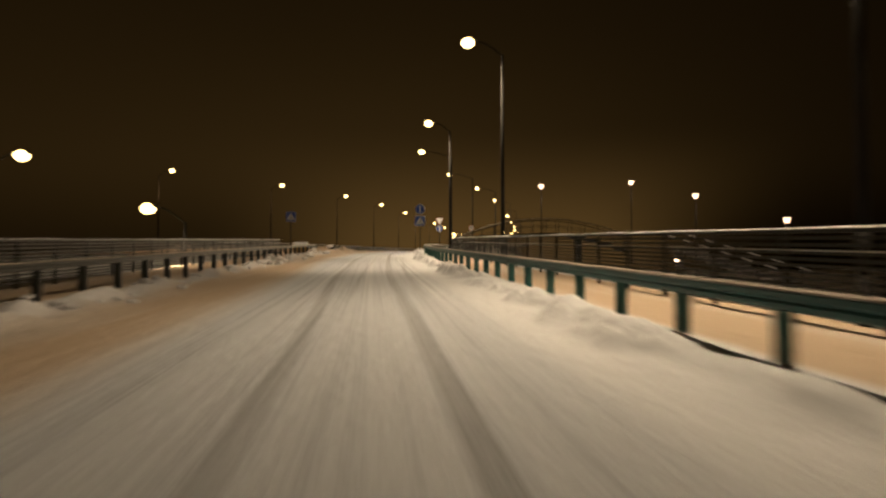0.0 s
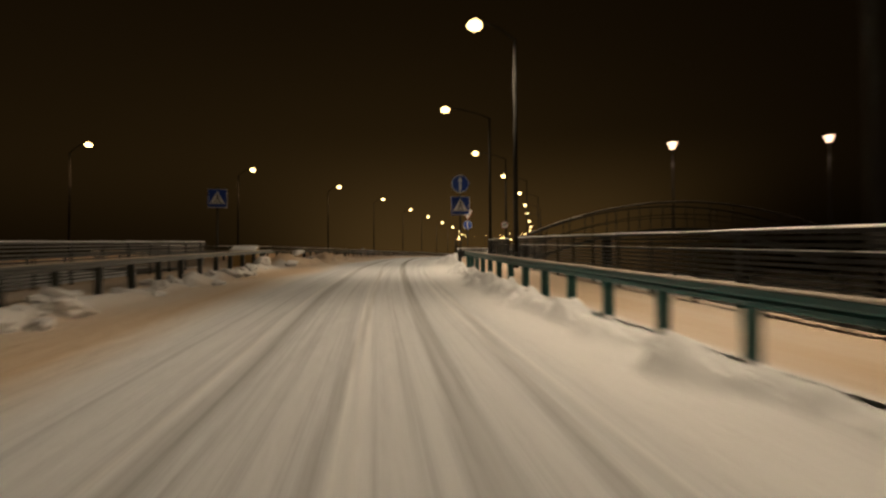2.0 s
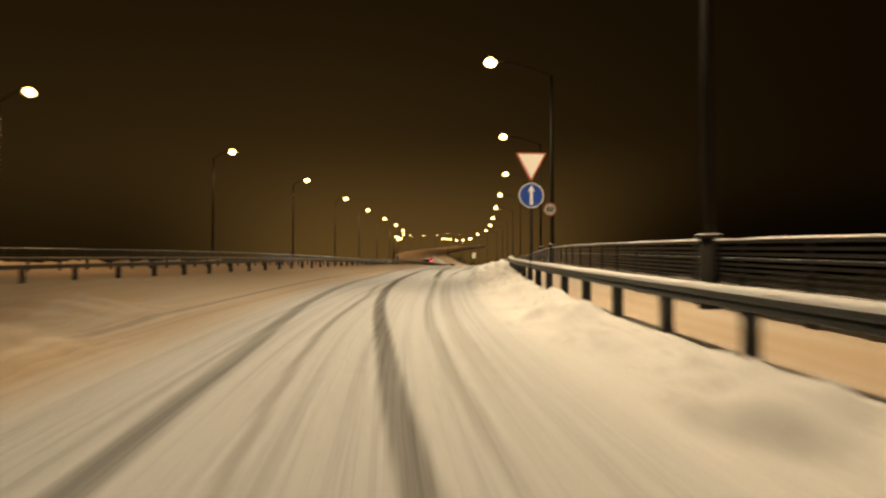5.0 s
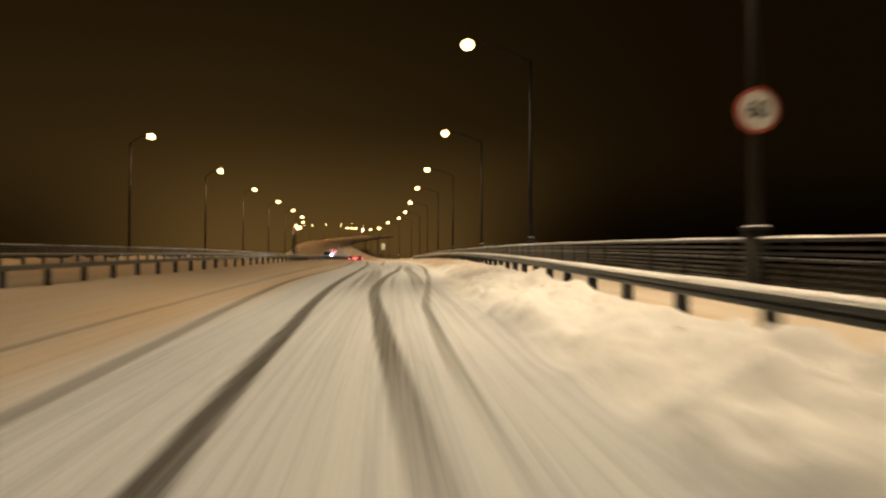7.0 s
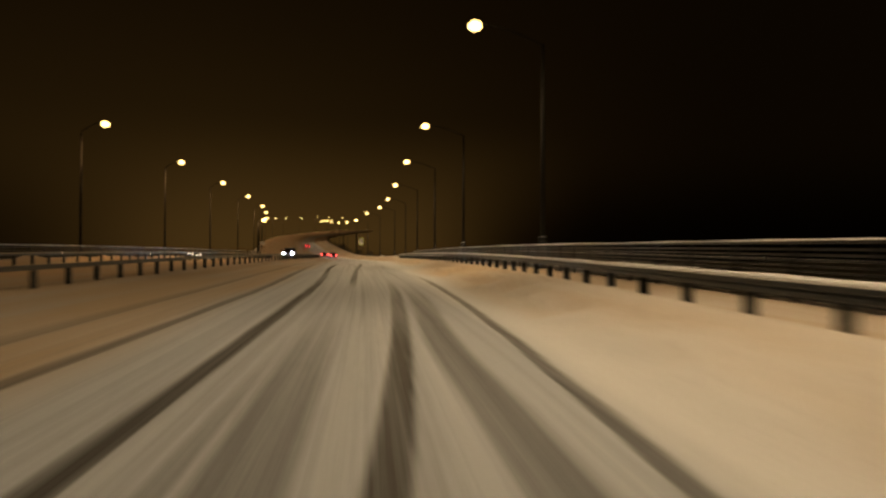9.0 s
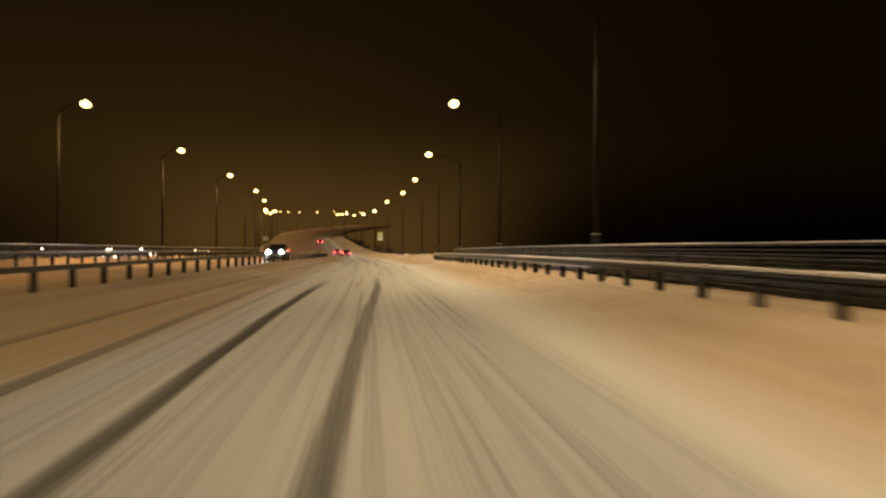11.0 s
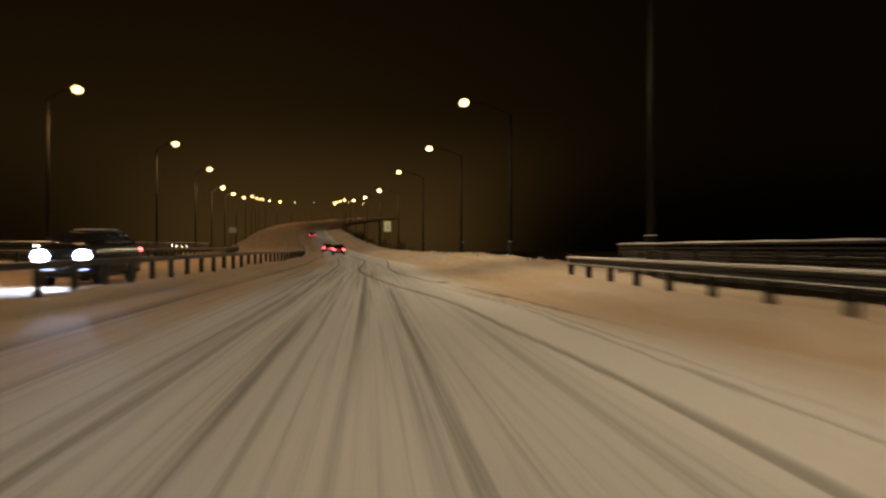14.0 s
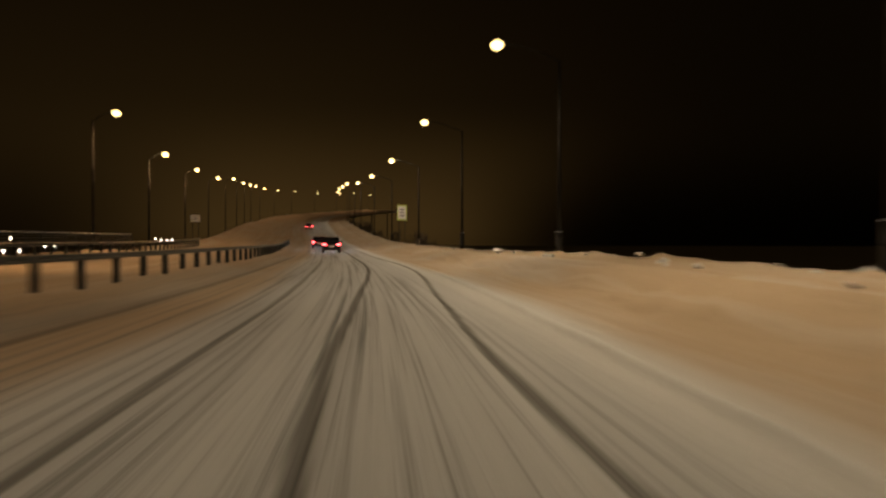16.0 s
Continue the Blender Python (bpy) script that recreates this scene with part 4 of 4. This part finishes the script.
# ---------- arched footbridge at the crossing ----------
def footbridge():
    x0, y0 = float(outer(58.1)) + 0.45, 58.15
    z0 = float(G(59.5)) + 0.2
    root = empty("footbridge", pose(x0, y0, z0))
    span, rise = 13.5, 1.45
    n = 28
    s = np.linspace(0, span, n)
    up = rise * 4 * (s / span) * (1 - s / span)
    for w, nm in ((-1.1, "handrail"), (1.1, "handrail")):
        ln = np.stack([s, 0 * s + w, up + 1.1], 1)
        sweep(nm, ln, [(-.035, -.06), (.035, -.06), (.035, 0), (-.035, 0)], POLE_PAINT, root)
        if w < 0:
            sweep("snow_cap", ln, [(-.02, 0.0), (.02, 0.0), (.012, .014), (-.012, .014)], SNOW_THIN, root, "snow lying on the handrail")
        sweep("lower_rail", ln - [0, 0, 0.55], [(-.02, -.03), (.02, -.03), (.02, 0), (-.02, 0)], POLE_PAINT, root)
        for k in range(0, n, 2):
            bm = bmesh.new()
            tube(bm, (s[k], w, up[k] - 0.1), (s[k], w, up[k] + 1.06), 0.025, 0.025, 6)
            part("baluster", bm, POLE_PAINT, root)
    ln = np.stack([s, 0 * s, up], 1)
    sweep("walkway", ln, [(-1.1, -.16), (1.1, -.16), (1.1, -0.05), (-1.1, -0.05)], POLE_PAINT, root)
    for k in (0.28, 0.72):
        bm = bmesh.new()
        box(bm, 0.3, 1.0, 7.0, (span * k, 0, rise * 4 * k * (1 - k) - 3.7), 0.03)
        part("pier", bm, POLE_PAINT, root)
    tagged(root, "arched footbridge with dark steel handrails under thin snow", "footbridge")


footbridge()


def staircase():
    a, b = Vector((16.0, 59.0, 3.2)), Vector((20.0, 46.0, 0.2))
    root = empty("outdoor_staircase", Matrix.Translation(a))
    d = b - a
    n = 17
    turn = math.degrees(math.atan2(d.y, d.x)) - 90
    ux = Vector((d.x, d.y, 0)).normalized()
    side = Vector((ux.y, -ux.x, 0))
    bm0 = bmesh.new()
    box(bm0, 2.0, 0.80, 0.17, (0, 0, 0), 0.015)
    me = bpy.data.meshes.new("step")
    bm0.to_mesh(me)
    bm0.free()
    me.materials.append(CONCRETE)
    bm1 = bmesh.new()
    box(bm1, 1.9, 0.55, 0.05, (0, 0, 0), 0.02)
    ms = bpy.data.meshes.new("step_snow")
    bm1.to_mesh(ms)
    bm1.free()
    ms.materials.append(SNOW)
    for k in range(n):
        p = d * ((k + 0.5) / n)
        st = same_part("step", me, pose(*p, 0, 0, turn), root)
        same_part("step_snow", ms, pose(0, 0.05, 0.11), st)
    for w in (-1.0, 1.0):
        for k in range(0, n + 1, 2):
            p = d * (k / n) + side * w
            bm = bmesh.new()
            tube(bm, p, p + Vector((0, 0, 1.0)), 0.025, 0.025, 6)
            part("handrail_post", bm, DARK_STEEL, root)
        q = side * w + Vector((0, 0, 1.0))
        bm = bmesh.new()
        tube(bm, q, d + q, 0.03, 0.03, 6)
        part("handrail", bm, DARK_STEEL, root)
        bm = bmesh.new()
        tube(bm, q + Vector((0, 0, 0.04)), d + q + Vector((0, 0, 0.04)), 0.035, 0.035, 6)
        part("snow_cap", bm, SNOW, root, "snow lying on the handrail")
    bm = bmesh.new()
    tube(bm, d * 0.02 - Vector((0, 0, .2)), d * 0.98 - Vector((0, 0, .2)), 0.16, 0.16, 4)
    for k in (0.05, 0.95):
        box(bm, 0.5, 0.5, 7.0, d * k - Vector((0, 0, 3.6)))
    part("stringer", bm, CONCRETE, root)
    tagged(root, "concrete outdoor staircase with snow on its steps and handrails", "staircase")


staircase()

# ---------- road signs ----------
def arrow(bm, at, s):
    x, y, z = at
    slab(bm, [(x - .045 * s, z - .27 * s), (x + .045 * s, z - .27 * s), (x + .032 * s, z + .12 * s), (x + .10 * s, z + .10 * s), (x, z + .28 * s),
              (x - .10 * s, z + .10 * s), (x - .032 * s, z + .12 * s)], y, 0.004)


def plate_round(root, z, r):
    bm = bmesh.new()
    disc(bm, r, 0.02, (0, -0.06, z))
    p = part("round_plate", bm, SIGN_WHITE, root, "round plate with a pale rim")
    bm = bmesh.new()
    disc(bm, r * 0.93, 0.004, (0, -0.073, z))
    part("blue_field", bm, SIGN_BLUE, p)
    bm = bmesh.new()
    arrow(bm, (0, -0.076, z), r / 0.35)
    part("arrow", bm, SIGN_WHITE, p, "white upward arrow")
    return p


def plate_crossing(root, z, s):
    bm = bmesh.new()
    box(bm, s, 0.02, s, (0, -0.06, z), 0.006)
    p = part("square_plate", bm, SIGN_WHITE, root, "square plate with a pale rim")
    bm = bmesh.new()
    box(bm, s * .94, 0.004, s * .94, (0, -0.073, z))
    part("blue_field", bm, SIGN_BLUE, p)
    bm = bmesh.new()
    slab(bm, [(-.40 * s, z - .30 * s), (.40 * s, z - .30 * s), (0, z + .40 * s)], -0.076, 0.004)
    part("white_triangle", bm, SIGN_WHITE, p)
    bm = bmesh.new()
    slab(bm, [(-.05 * s, z - .02 * s), (.07 * s, z - .02 * s), (.055 * s, z + .17 * s), (-.03 * s, z + .17 * s)], -0.081, 0.003)
    slab(bm, [(-.025 * s, z + .19 * s), (.045 * s, z + .19 * s), (.045 * s, z + .26 * s), (-.025 * s, z + .26 * s)], -0.081, 0.003)
    slab(bm, [(-.05 * s, z + .0 * s), (.015 * s, z + .0 * s), (-.075 * s, z - .2 * s), (-.145 * s, z - .2 * s)], -0.081, 0.003)
    slab(bm, [(.01 * s, z + .0 * s), (.07 * s, z + .0 * s), (.14 * s, z - .2 * s), (.075 * s, z - .2 * s)], -0.081, 0.003)
    for dx in (-.27, -.16, -.05, .06, .17, .27):
        slab(bm, [((dx - .03) * s, z - .27 * s), ((dx + .03) * s, z - .27 * s), ((dx * .8 + .02) * s, z - .21 * s), ((dx * .8 - .02) * s, z - .21 * s)], -0.081, 0.003)
    part("black_shape", bm, SIGN_BLACK, p, "plain black marks on the triangle")
    return p


def sign_pole(root, h, r=0.035):
    bm = bmesh.new()
    tube(bm, (0, 0, -0.3), (0, 0, h), r, r, 10)
    part("pole", bm, GALV, root, "thin grey pole", True)
    for z in (h - 0.15, h - 0.9):
        bm = bmesh.new()
        box(bm, 0.12, 0.05, 0.04, (0, -0.03, z))
        part("clamp", bm, GALV, root)


y = 54.6
s1 = empty("road_sign", pose(-4.1, y, float(G(y)), 0, 0, 4))
sign_pole(s1, 3.9)
plate_round(s1, 3.50, 0.35)
plate_crossing(s1, 2.62, 0.74)
tagged(s1, "blue round arrow sign above a square pedestrian crossing sign", "road sign", "road signs")
y = 53.7
s2 = empty("road_sign", pose(-13.7, y, float(G(y)), 0, 0, 14))
sign_pole(s2, 3.4)
plate_crossing(s2, 2.95, 0.74)
tagged(s2, "blue square pedestrian crossing sign on a thin pole", "road sign", "road signs")
y = 84.65
s3 = empty("road_sign", pose(-4.09, y, float(G(y)) + 0.04, 0, 0, 2))
sign_pole(s3, 3.9)
plate_round(s3, 2.65, 0.355)
bm = bmesh.new()
slab(bm, [(-.42, 3.86), (.42, 3.86), (.42, 3.83), (.03, 3.08), (-.03, 3.08), (-.42, 3.83)], -0.05, 0.02)
tri = part("triangle_plate", bm, SIGN_RED, s3, "red-bordered white triangle, point down")
bm = bmesh.new()
slab(bm, [(-.375, 3.825), (.375, 3.825), (0, 3.125)], -0.0735, 0.004)
part("white_field", bm, SIGN_WHITE, tri)
tagged(s3, "give-way triangle above a blue round arrow sign on a pole", "road sign", "road signs")
y = 100.2
s4 = empty("speed_sign", pose(-0.45, y - 0.12, float(G(y)), 0, 0, -2))
bm = bmesh.new()
disc(bm, 0.35, 0.02, (0, 0, 3.22))
p4 = part("round_plate", bm, SIGN_RED, s4, "red-rimmed round plate")
bm = bmesh.new()
disc(bm, 0.29, 0.004, (0, -0.0125, 3.22))
part("white_field", bm, SIGN_WHITE, p4)
tc = bpy.data.curves.new("number", "FONT")
tc.body, tc.size, tc.align_x, tc.align_y, tc.extrude, tc.offset = "60", 0.36, "CENTER", "CENTER", 0.002, 0.008
tob = new("number", tc)
bpy.context.view_layer.update()
tm = bpy.data.meshes.new_from_object(tob)
bpy.data.objects.remove(tob)
tm.materials.clear()
tm.materials.append(SIGN_BLACK)
same_part("number", tm, pose(0, -0.018, 3.22, 90), p4)
for z in (3.35, 3.05):
    bm = bmesh.new()
    box(bm, 0.16, 0.10, 0.05, (0, 0.05, z))
    part("clamp", bm, GALV, s4)
tagged(s4, "round speed limit sign marked 60 strapped to a lamp pole", "road sign", "road signs")


def board(x, y, z, w, h, border, label):
    g = float(G(y))
    root = empty("information_board", pose(x, y, g - 0.6, 0, 0, -3))
    for dx in (-w * 0.3, w * 0.3):
        bm = bmesh.new()
        tube(bm, (dx, 0.05, 0), (dx, 0.05, z - g + 0.6 + h / 2), 0.045, 0.045, 8)
        part("board_post", bm, GALV, root)
    zz = z - g + 0.6
    bm = bmesh.new()
    box(bm, w, 0.03, h, (0, -0.02, zz), 0.01)
    p = part("panel", bm, border, root)
    bm = bmesh.new()
    box(bm, w * .80, 0.006, h * .84, (0, -0.038, zz))
    part("field", bm, SIGN_WHITE, p)
    for k in range(3):
        bm = bmesh.new()
        box(bm, w * .45, 0.004, h * .06, (0, -0.043, zz + h * (0.2 - 0.2 * k)))
        part("bar", bm, SIGN_BLACK, p)
    tagged(root, label, "road sign", "road signs")


board(17.05, 326.4, 10.9, 1.25, 2.0, SIGN_LIME, "white upright board with a yellow-green border")
board(-10.6, 338.6, 10.4, 1.3, 0.95, SIGN_WHITE, "small white board beside the opposite carriageway")

# ---------- grit bin behind the end of the ramp's left rail ----------
def grit_bin():
    y = 58.2
    root = empty("grit_bin", pose(float(ramp_left(y)) - 0.85, y, float(G(y)) + 0.08, 0, 0, 6))
    bm = bmesh.new()
    lo = [bm.verts.new(v) for v in ((-.5, -.36, 0), (.5, -.36, 0), (.5, .36, 0), (-.5, .36, 0))]
    hi = [bm.verts.new(v) for v in ((-.56, -.42, .62), (.56, -.42, .62), (.56, .42, .82), (-.56, .42, .82))]
    bm.faces.new(lo[::-1])
    bm.faces.new(hi)
    for i in range(4):
        bm.faces.new((lo[i], lo[(i + 1) % 4], hi[(i + 1) % 4], hi[i]))
    part("body", bm, BIN_PLASTIC, root, "tapered yellow-brown body")
    tilt = Matrix.Rotation(math.atan2(.2, .84), 4, "X")
    bm = bmesh.new()
    box(bm, 1.2, .96, .06, (0, 0, .755), .015, tilt)
    part("lid", bm, BIN_PLASTIC, root)
    bm = bmesh.new()
    box(bm, 1.16, .92, .12, (0, 0, .845), .045, tilt)
    part("snow_cap", bm, SNOW, root, "thick snow lying on the lid", False)
    tagged(root, "yellow-brown grit bin with a snow-covered sloping lid", "grit bin")


grit_bin()

# ---------- clods of snow by the rails ----------
def clod_mesh(seed):
    bm = bmesh.new()
    bmesh.ops.create_icosphere(bm, subdivisions=2, radius=1)
    for v in bm.verts:
        k = 0.75 + 0.5 * noise.noise(v.co * 1.3 + Vector((seed * 7.1, 0, 0))) + 0.22 * noise.noise(v.co * 3.7 + Vector((0, seed, 0)))
        v.co *= k
        v.co.z *= 0.72
    me = bpy.data.meshes.new("snow_clod")
    bm.to_mesh(me)
    bm.free()
    me.materials.append(SNOW_DIRTY)
    return me


CLODS = [clod_mesh(k) for k in range(5)]
rnd = random.Random(4)


def clod(x, y, r):
    z = float(G(y)) + float(deck_height(np.array([x]), np.array([y]))[0])
    ob = new("snow_clod", rnd.choice(CLODS))
    ob.matrix_basis = pose(x, y, z + r * 0.25, rnd.uniform(-20, 20), rnd.uniform(-20, 20), rnd.uniform(0, 360)) @ Matrix.Diagonal((r, r * rnd.uniform(.8, 1.4), r * rnd.uniform(.6, .9), 1))
    tagged(ob, "rough grey-white clod of ploughed snow", "snow clod", "snow clods by the rails")


for k in range(95):
    y = rnd.uniform(2, 57)
    clod(float(ramp_left(y)) + abs(rnd.gauss(0.55, 0.35)), y, rnd.choice((.07, .09, .12, .17) if y < 34 else (.09, .13, .18, .26)))
for y, r in ((36.5, .42), (37.3, .3), (48.5, .36), (50, .45), (51.5, .3), (53, .33), (55.5, .5), (59.5, .4), (61, .3), (63.5, .45), (66, .4)):
    clod(float(ramp_left(y)) + rnd.uniform(.5, 1.2), y, r)
for k in range(24):
    y = rnd.uniform(14, 56) if k < 12 else rnd.uniform(88, 106)
    clod(float(XR(y)) - rnd.uniform(.35, .7) * (1 if k < 12 else 1.5), y, rnd.choice((.04, .05, .06)))
for k in range(16):
    y = rnd.uniform(228, 300)
    clod(float(XR(y)) + rnd.uniform(0.6, 2.4), y, rnd.choice((.08, .1, .13, .16)))
for x, y, r in ((15.8, 262, .28), (16.1, 252, .2), (15.3, 248.6, .17), (16.0, 271, .35)):
    clod(x, y, r)


# a dark clump of ice lying on the bank
bm = bmesh.new()
bmesh.ops.create_icosphere(bm, subdivisions=2, radius=0.055)
for v in bm.verts:
    v.co *= 0.8 + 0.5 * noise.noise(v.co * 14)
ice = part("ice_lump", bm, CONCRETE, None)
ix = float(DRIVE(92.0)) + 2.65
ice.location = (ix, 92.0, float(G(92.0)) + float(deck_height(np.array([ix]), np.array([92.0]))[0]) + 0.015)
tagged(ice, "small dark grey lump of dirty ice on the bank", "ice lump")

# ---------- vehicles ahead ----------
def loft(rings, power=4.0, seg=20):
    """A closed rounded hull; each ring is y, half width, bottom and top."""
    bm = bmesh.new()
    rows = []
    for yy, hw, z0, z1 in rings:
        ring = []
        for k in range(seg):
            a = 2 * math.pi * (k + 0.5) / seg
            c, q = math.cos(a), math.sin(a)
            ring.append(bm.verts.new((hw * math.copysign(abs(c) ** (2 / power), c), yy, (z0 + z1) / 2 + (z1 - z0) / 2 * math.copysign(abs(q) ** (2 / power), q))))
        rows.append(ring)
    for a, b in zip(rows, rows[1:]):
        for i in range(seg):
            j = (i + 1) % seg
            bm.faces.new((a[i], a[j], b[j], b[i]))
    bm.faces.new(rows[0])
    bm.faces.new(rows[-1][::-1])
    return bm


def car(paint, tall=1.46, lamp_z=.66):
    """Saloon heading +y, origin on the ground at its middle."""
    root = empty("car")
    k = lamp_z / .66
    part("body", loft([(-2.24, .72, .40 * k, .84 * k), (-2.17, .83, .30, .97 * k), (-1.85, .87, .25, 1.02 * k), (-.5, .89, .22, 1.0 * k), (.9, .89, .22, .99 * k),
                       (1.6, .87, .24, .94 * k), (2.05, .83, .28, .85 * k), (2.20, .72, .36, .76 * k)]), paint, root, "", True)
    part("cabin_glass", loft([(-1.85, .74, .85 * k, 1.0 * k), (-1.25, .70, .85 * k, tall - .09), (-.9, .67, .85 * k, tall - .02), (.05, .67, .85 * k, tall - .02), (.4, .69, .85 * k, tall - .1),
                              (1.25, .77, .85 * k, .98 * k)], 5.0), CAR_GLASS, root, "dark windows", True)
    part("roof", loft([(-1.2, .62, tall - .10, tall - .05), (-.9, .64, tall - .07, tall + .02), (.05, .64, tall - .07, tall + .02), (.33, .63, tall - .12, tall - .05)]), paint, root, "", True)
    part("roof_snow", loft([(-1.0, .5, tall, tall + .025), (-.6, .57, tall, tall + .05), (0, .55, tall, tall + .04), (.15, .48, tall, tall + .022)], 3.0), SNOW_DIRTY, root, "thin snow left on the roof", True)
    for x in (-1, 1):
        for a, b, r in (((x * .76, 1.2, .97 * k), (x * .64, .3, tall - .04), .035), ((x * .73, -1.75, .98 * k), (x * .64, -1.1, tall - .06), .05),
                        ((x * .79, -.3, .97 * k), (x * .66, -.35, tall - .03), .035)):
            part("pillar", tube(bmesh.new(), a, b, r, .85 * r, 6), paint, root)
        bm = bmesh.new()
        box(bm, .20, .12, .14, (x * .98, .78, 1.04 * k), .03)
        part("wing_mirror", bm, paint, root)
    for yy, nm in ((-2.25, "rear_bumper"), (2.21, "front_bumper")):
        bm = bmesh.new()
        box(bm, 1.56, .12, .2, (0, yy, .42), .05)
        part(nm, bm, CAR_GLASS, root, "black plastic bumper")
    bm = bmesh.new()
    box(bm, .8, .05, .15, (0, 2.2, .62 * k), .02)
    part("grille", bm, CAR_GLASS, root, "black grille")
    for x in (-.74, .74):
        for yy in (-1.35, 1.35):
            bm = bmesh.new()
            tube(bm, (x - .1, yy, .31), (x + .1, yy, .31), .31, .31, 18)
            w = part("wheel", bm, RUBBER, root)
            bm = bmesh.new()
            tube(bm, (x - .11, yy, .31), (x + .11, yy, .31), .19, .19, 12)
            part("rim", bm, GALV, w)
        bm = bmesh.new()
        box(bm, .34, .06, .15, (x * .88, -2.235, .80 * k), .02)
        part("tail_light", bm, TAIL, root, "glowing red tail light")
        bm = bmesh.new()
        disc(bm, .19, .10, (x * .80, 2.19, lamp_z), 20)
        part("headlight", bm, HEADLIGHT, root, "glowing white headlight")
    bm = bmesh.new()
    box(bm, .5, .02, .11, (0, -2.26, .62))
    part("plate", bm, SIGN_WHITE, root, "blank pale plate")
    return root


def put_car(x, y, turn, label, paint, tall=1.46, beam=0):
    c = car(paint, tall, .90 if turn > 90 else .66)
    sl = math.degrees(math.atan(float(G(y + 1) - G(y - 1)) / 2))
    c.matrix_basis = pose(x, y, float(G(y)) + 0.03, sl if abs(turn) < 90 else -sl, 0, turn)
    tagged(c, label, "car", "cars on the road")
    if beam:
        d = bpy.data.lights.new("headlight_beam", "SPOT")
        d.energy, d.color, d.spot_size, d.spot_blend, d.shadow_soft_size = beam, (.85, .92, 1), math.radians(70), .6, .1
        f = c.matrix_basis @ Vector((0, 2.4, .66))
        new("headlight_beam", d).matrix_basis = look(f, c.matrix_basis @ Vector((0, 14, -0.3)))


put_car(7.5, 302, 0, "dark car with glowing red tail lights on the snowy road", CAR_PAINT, 1.5, 120)
put_car(6.4, 322, 1, "dark red car with glowing tail lights following the dark car", CAR_PAINT_2, 1.46, 120)
put_car(4.2, 410, 2, "dark car with red tail lights climbing the hill", CAR_PAINT, 1.5, 120)
put_car(-3.35, 223, 174, "tall dark oncoming car with bright white headlights", CAR_PAINT, 1.72, 1500)

# ---------- bare roadside bushes ----------
def bush(seed):
    r = random.Random(seed)
    root = empty("bare_bush")
    bm = bmesh.new()

    def grow(a, d, ln, rad, depth):
        b = a + d * ln
        tube(bm, a, b, rad, rad * .65, 5)
        if depth:
            for _ in range(r.choice((2, 3, 3))):
                nd = (d + Vector((r.uniform(-.7, .7), r.uniform(-.7, .7), r.uniform(-.1, .5)))).normalized()
                grow(a + d * ln * r.uniform(.55, 1), nd, ln * r.uniform(.6, .85), rad * .6, depth - 1)

    for k in range(4):
        grow(Vector((r.uniform(-.4, .4), r.uniform(-.4, .4), -0.5)), Vector((r.uniform(-.4, .4), r.uniform(-.4, .4), 1)).normalized(), r.uniform(1.1, 1.7), .05, 3)
    part("crown", bm, BARK, root)
    return tagged(root, "dark leafless bush on the snowy roadside slope", "bush", "roadside bushes")


bushes = [bush(k) for k in range(3)]
r2 = random.Random(9)
for k in range(40):
    y = r2.uniform(318, 455)
    x = float(right_edge(y)) + r2.uniform(0.3, 5) ** 1.0
    z = float(ground_height(x, y)) + 0.1
    m = pose(x, y, z, 0, 0, r2.uniform(0, 360)) @ Matrix.Scale(r2.uniform(0.7, 1.2), 4)
    if k < 3:
        bushes[k].matrix_basis = m
    else:
        copy_thing(bushes[k % 3], m)


# ---------- lights of the town, far off on the left ----------
def far_lamp():
    root = empty("distant_lamp")
    bm = bmesh.new()
    tube(bm, (0, 0, -9), (0, 0, 0), 0.12, 0.09, 6)
    part("post", bm, DARK_STEEL, root)
    bm = bmesh.new()
    bmesh.ops.create_icosphere(bm, subdivisions=2, radius=0.33)
    part("globe", bm, FAR_WHITE, root, "glowing pale globe", True)
    return tagged(root, "far pale street light on a dark post in the town", "street lamp", "distant town lights")


fl = far_lamp()
for k, (x, y, z) in enumerate([(-47.5, 372.8, 7.8), (-56.7, 373, 7.7), (-56.1, 374, 7.65), (-74, 373, 7.7), (-73.5, 394, 4.6), (-64.7, 394, 5.1), (-63.3, 394, 5.4), (-59.7, 394, 5.6), (-57, 394, 5.3),
                               (-54, 394, 5.4), (-49.1, 394, 6.4), (-47.4, 394, 6.4), (-53.7, 520, 8.6), (-51.8, 520, 8.3), (-49.6, 520, 8.1), (-47.8, 520, 8.3)]):
    m = pose(x, y, z)
    if k % 3 == 0:
        d = bpy.data.lights.new("town_light", "POINT")
        d.energy, d.color, d.shadow_soft_size = 1200, SODIUM, 0.3
        new("town_light", d).matrix_basis = Matrix.Translation((x, y, z - 0.5))
    if k:
        copy_thing(fl, m)
    else:
        fl.matrix_basis = m
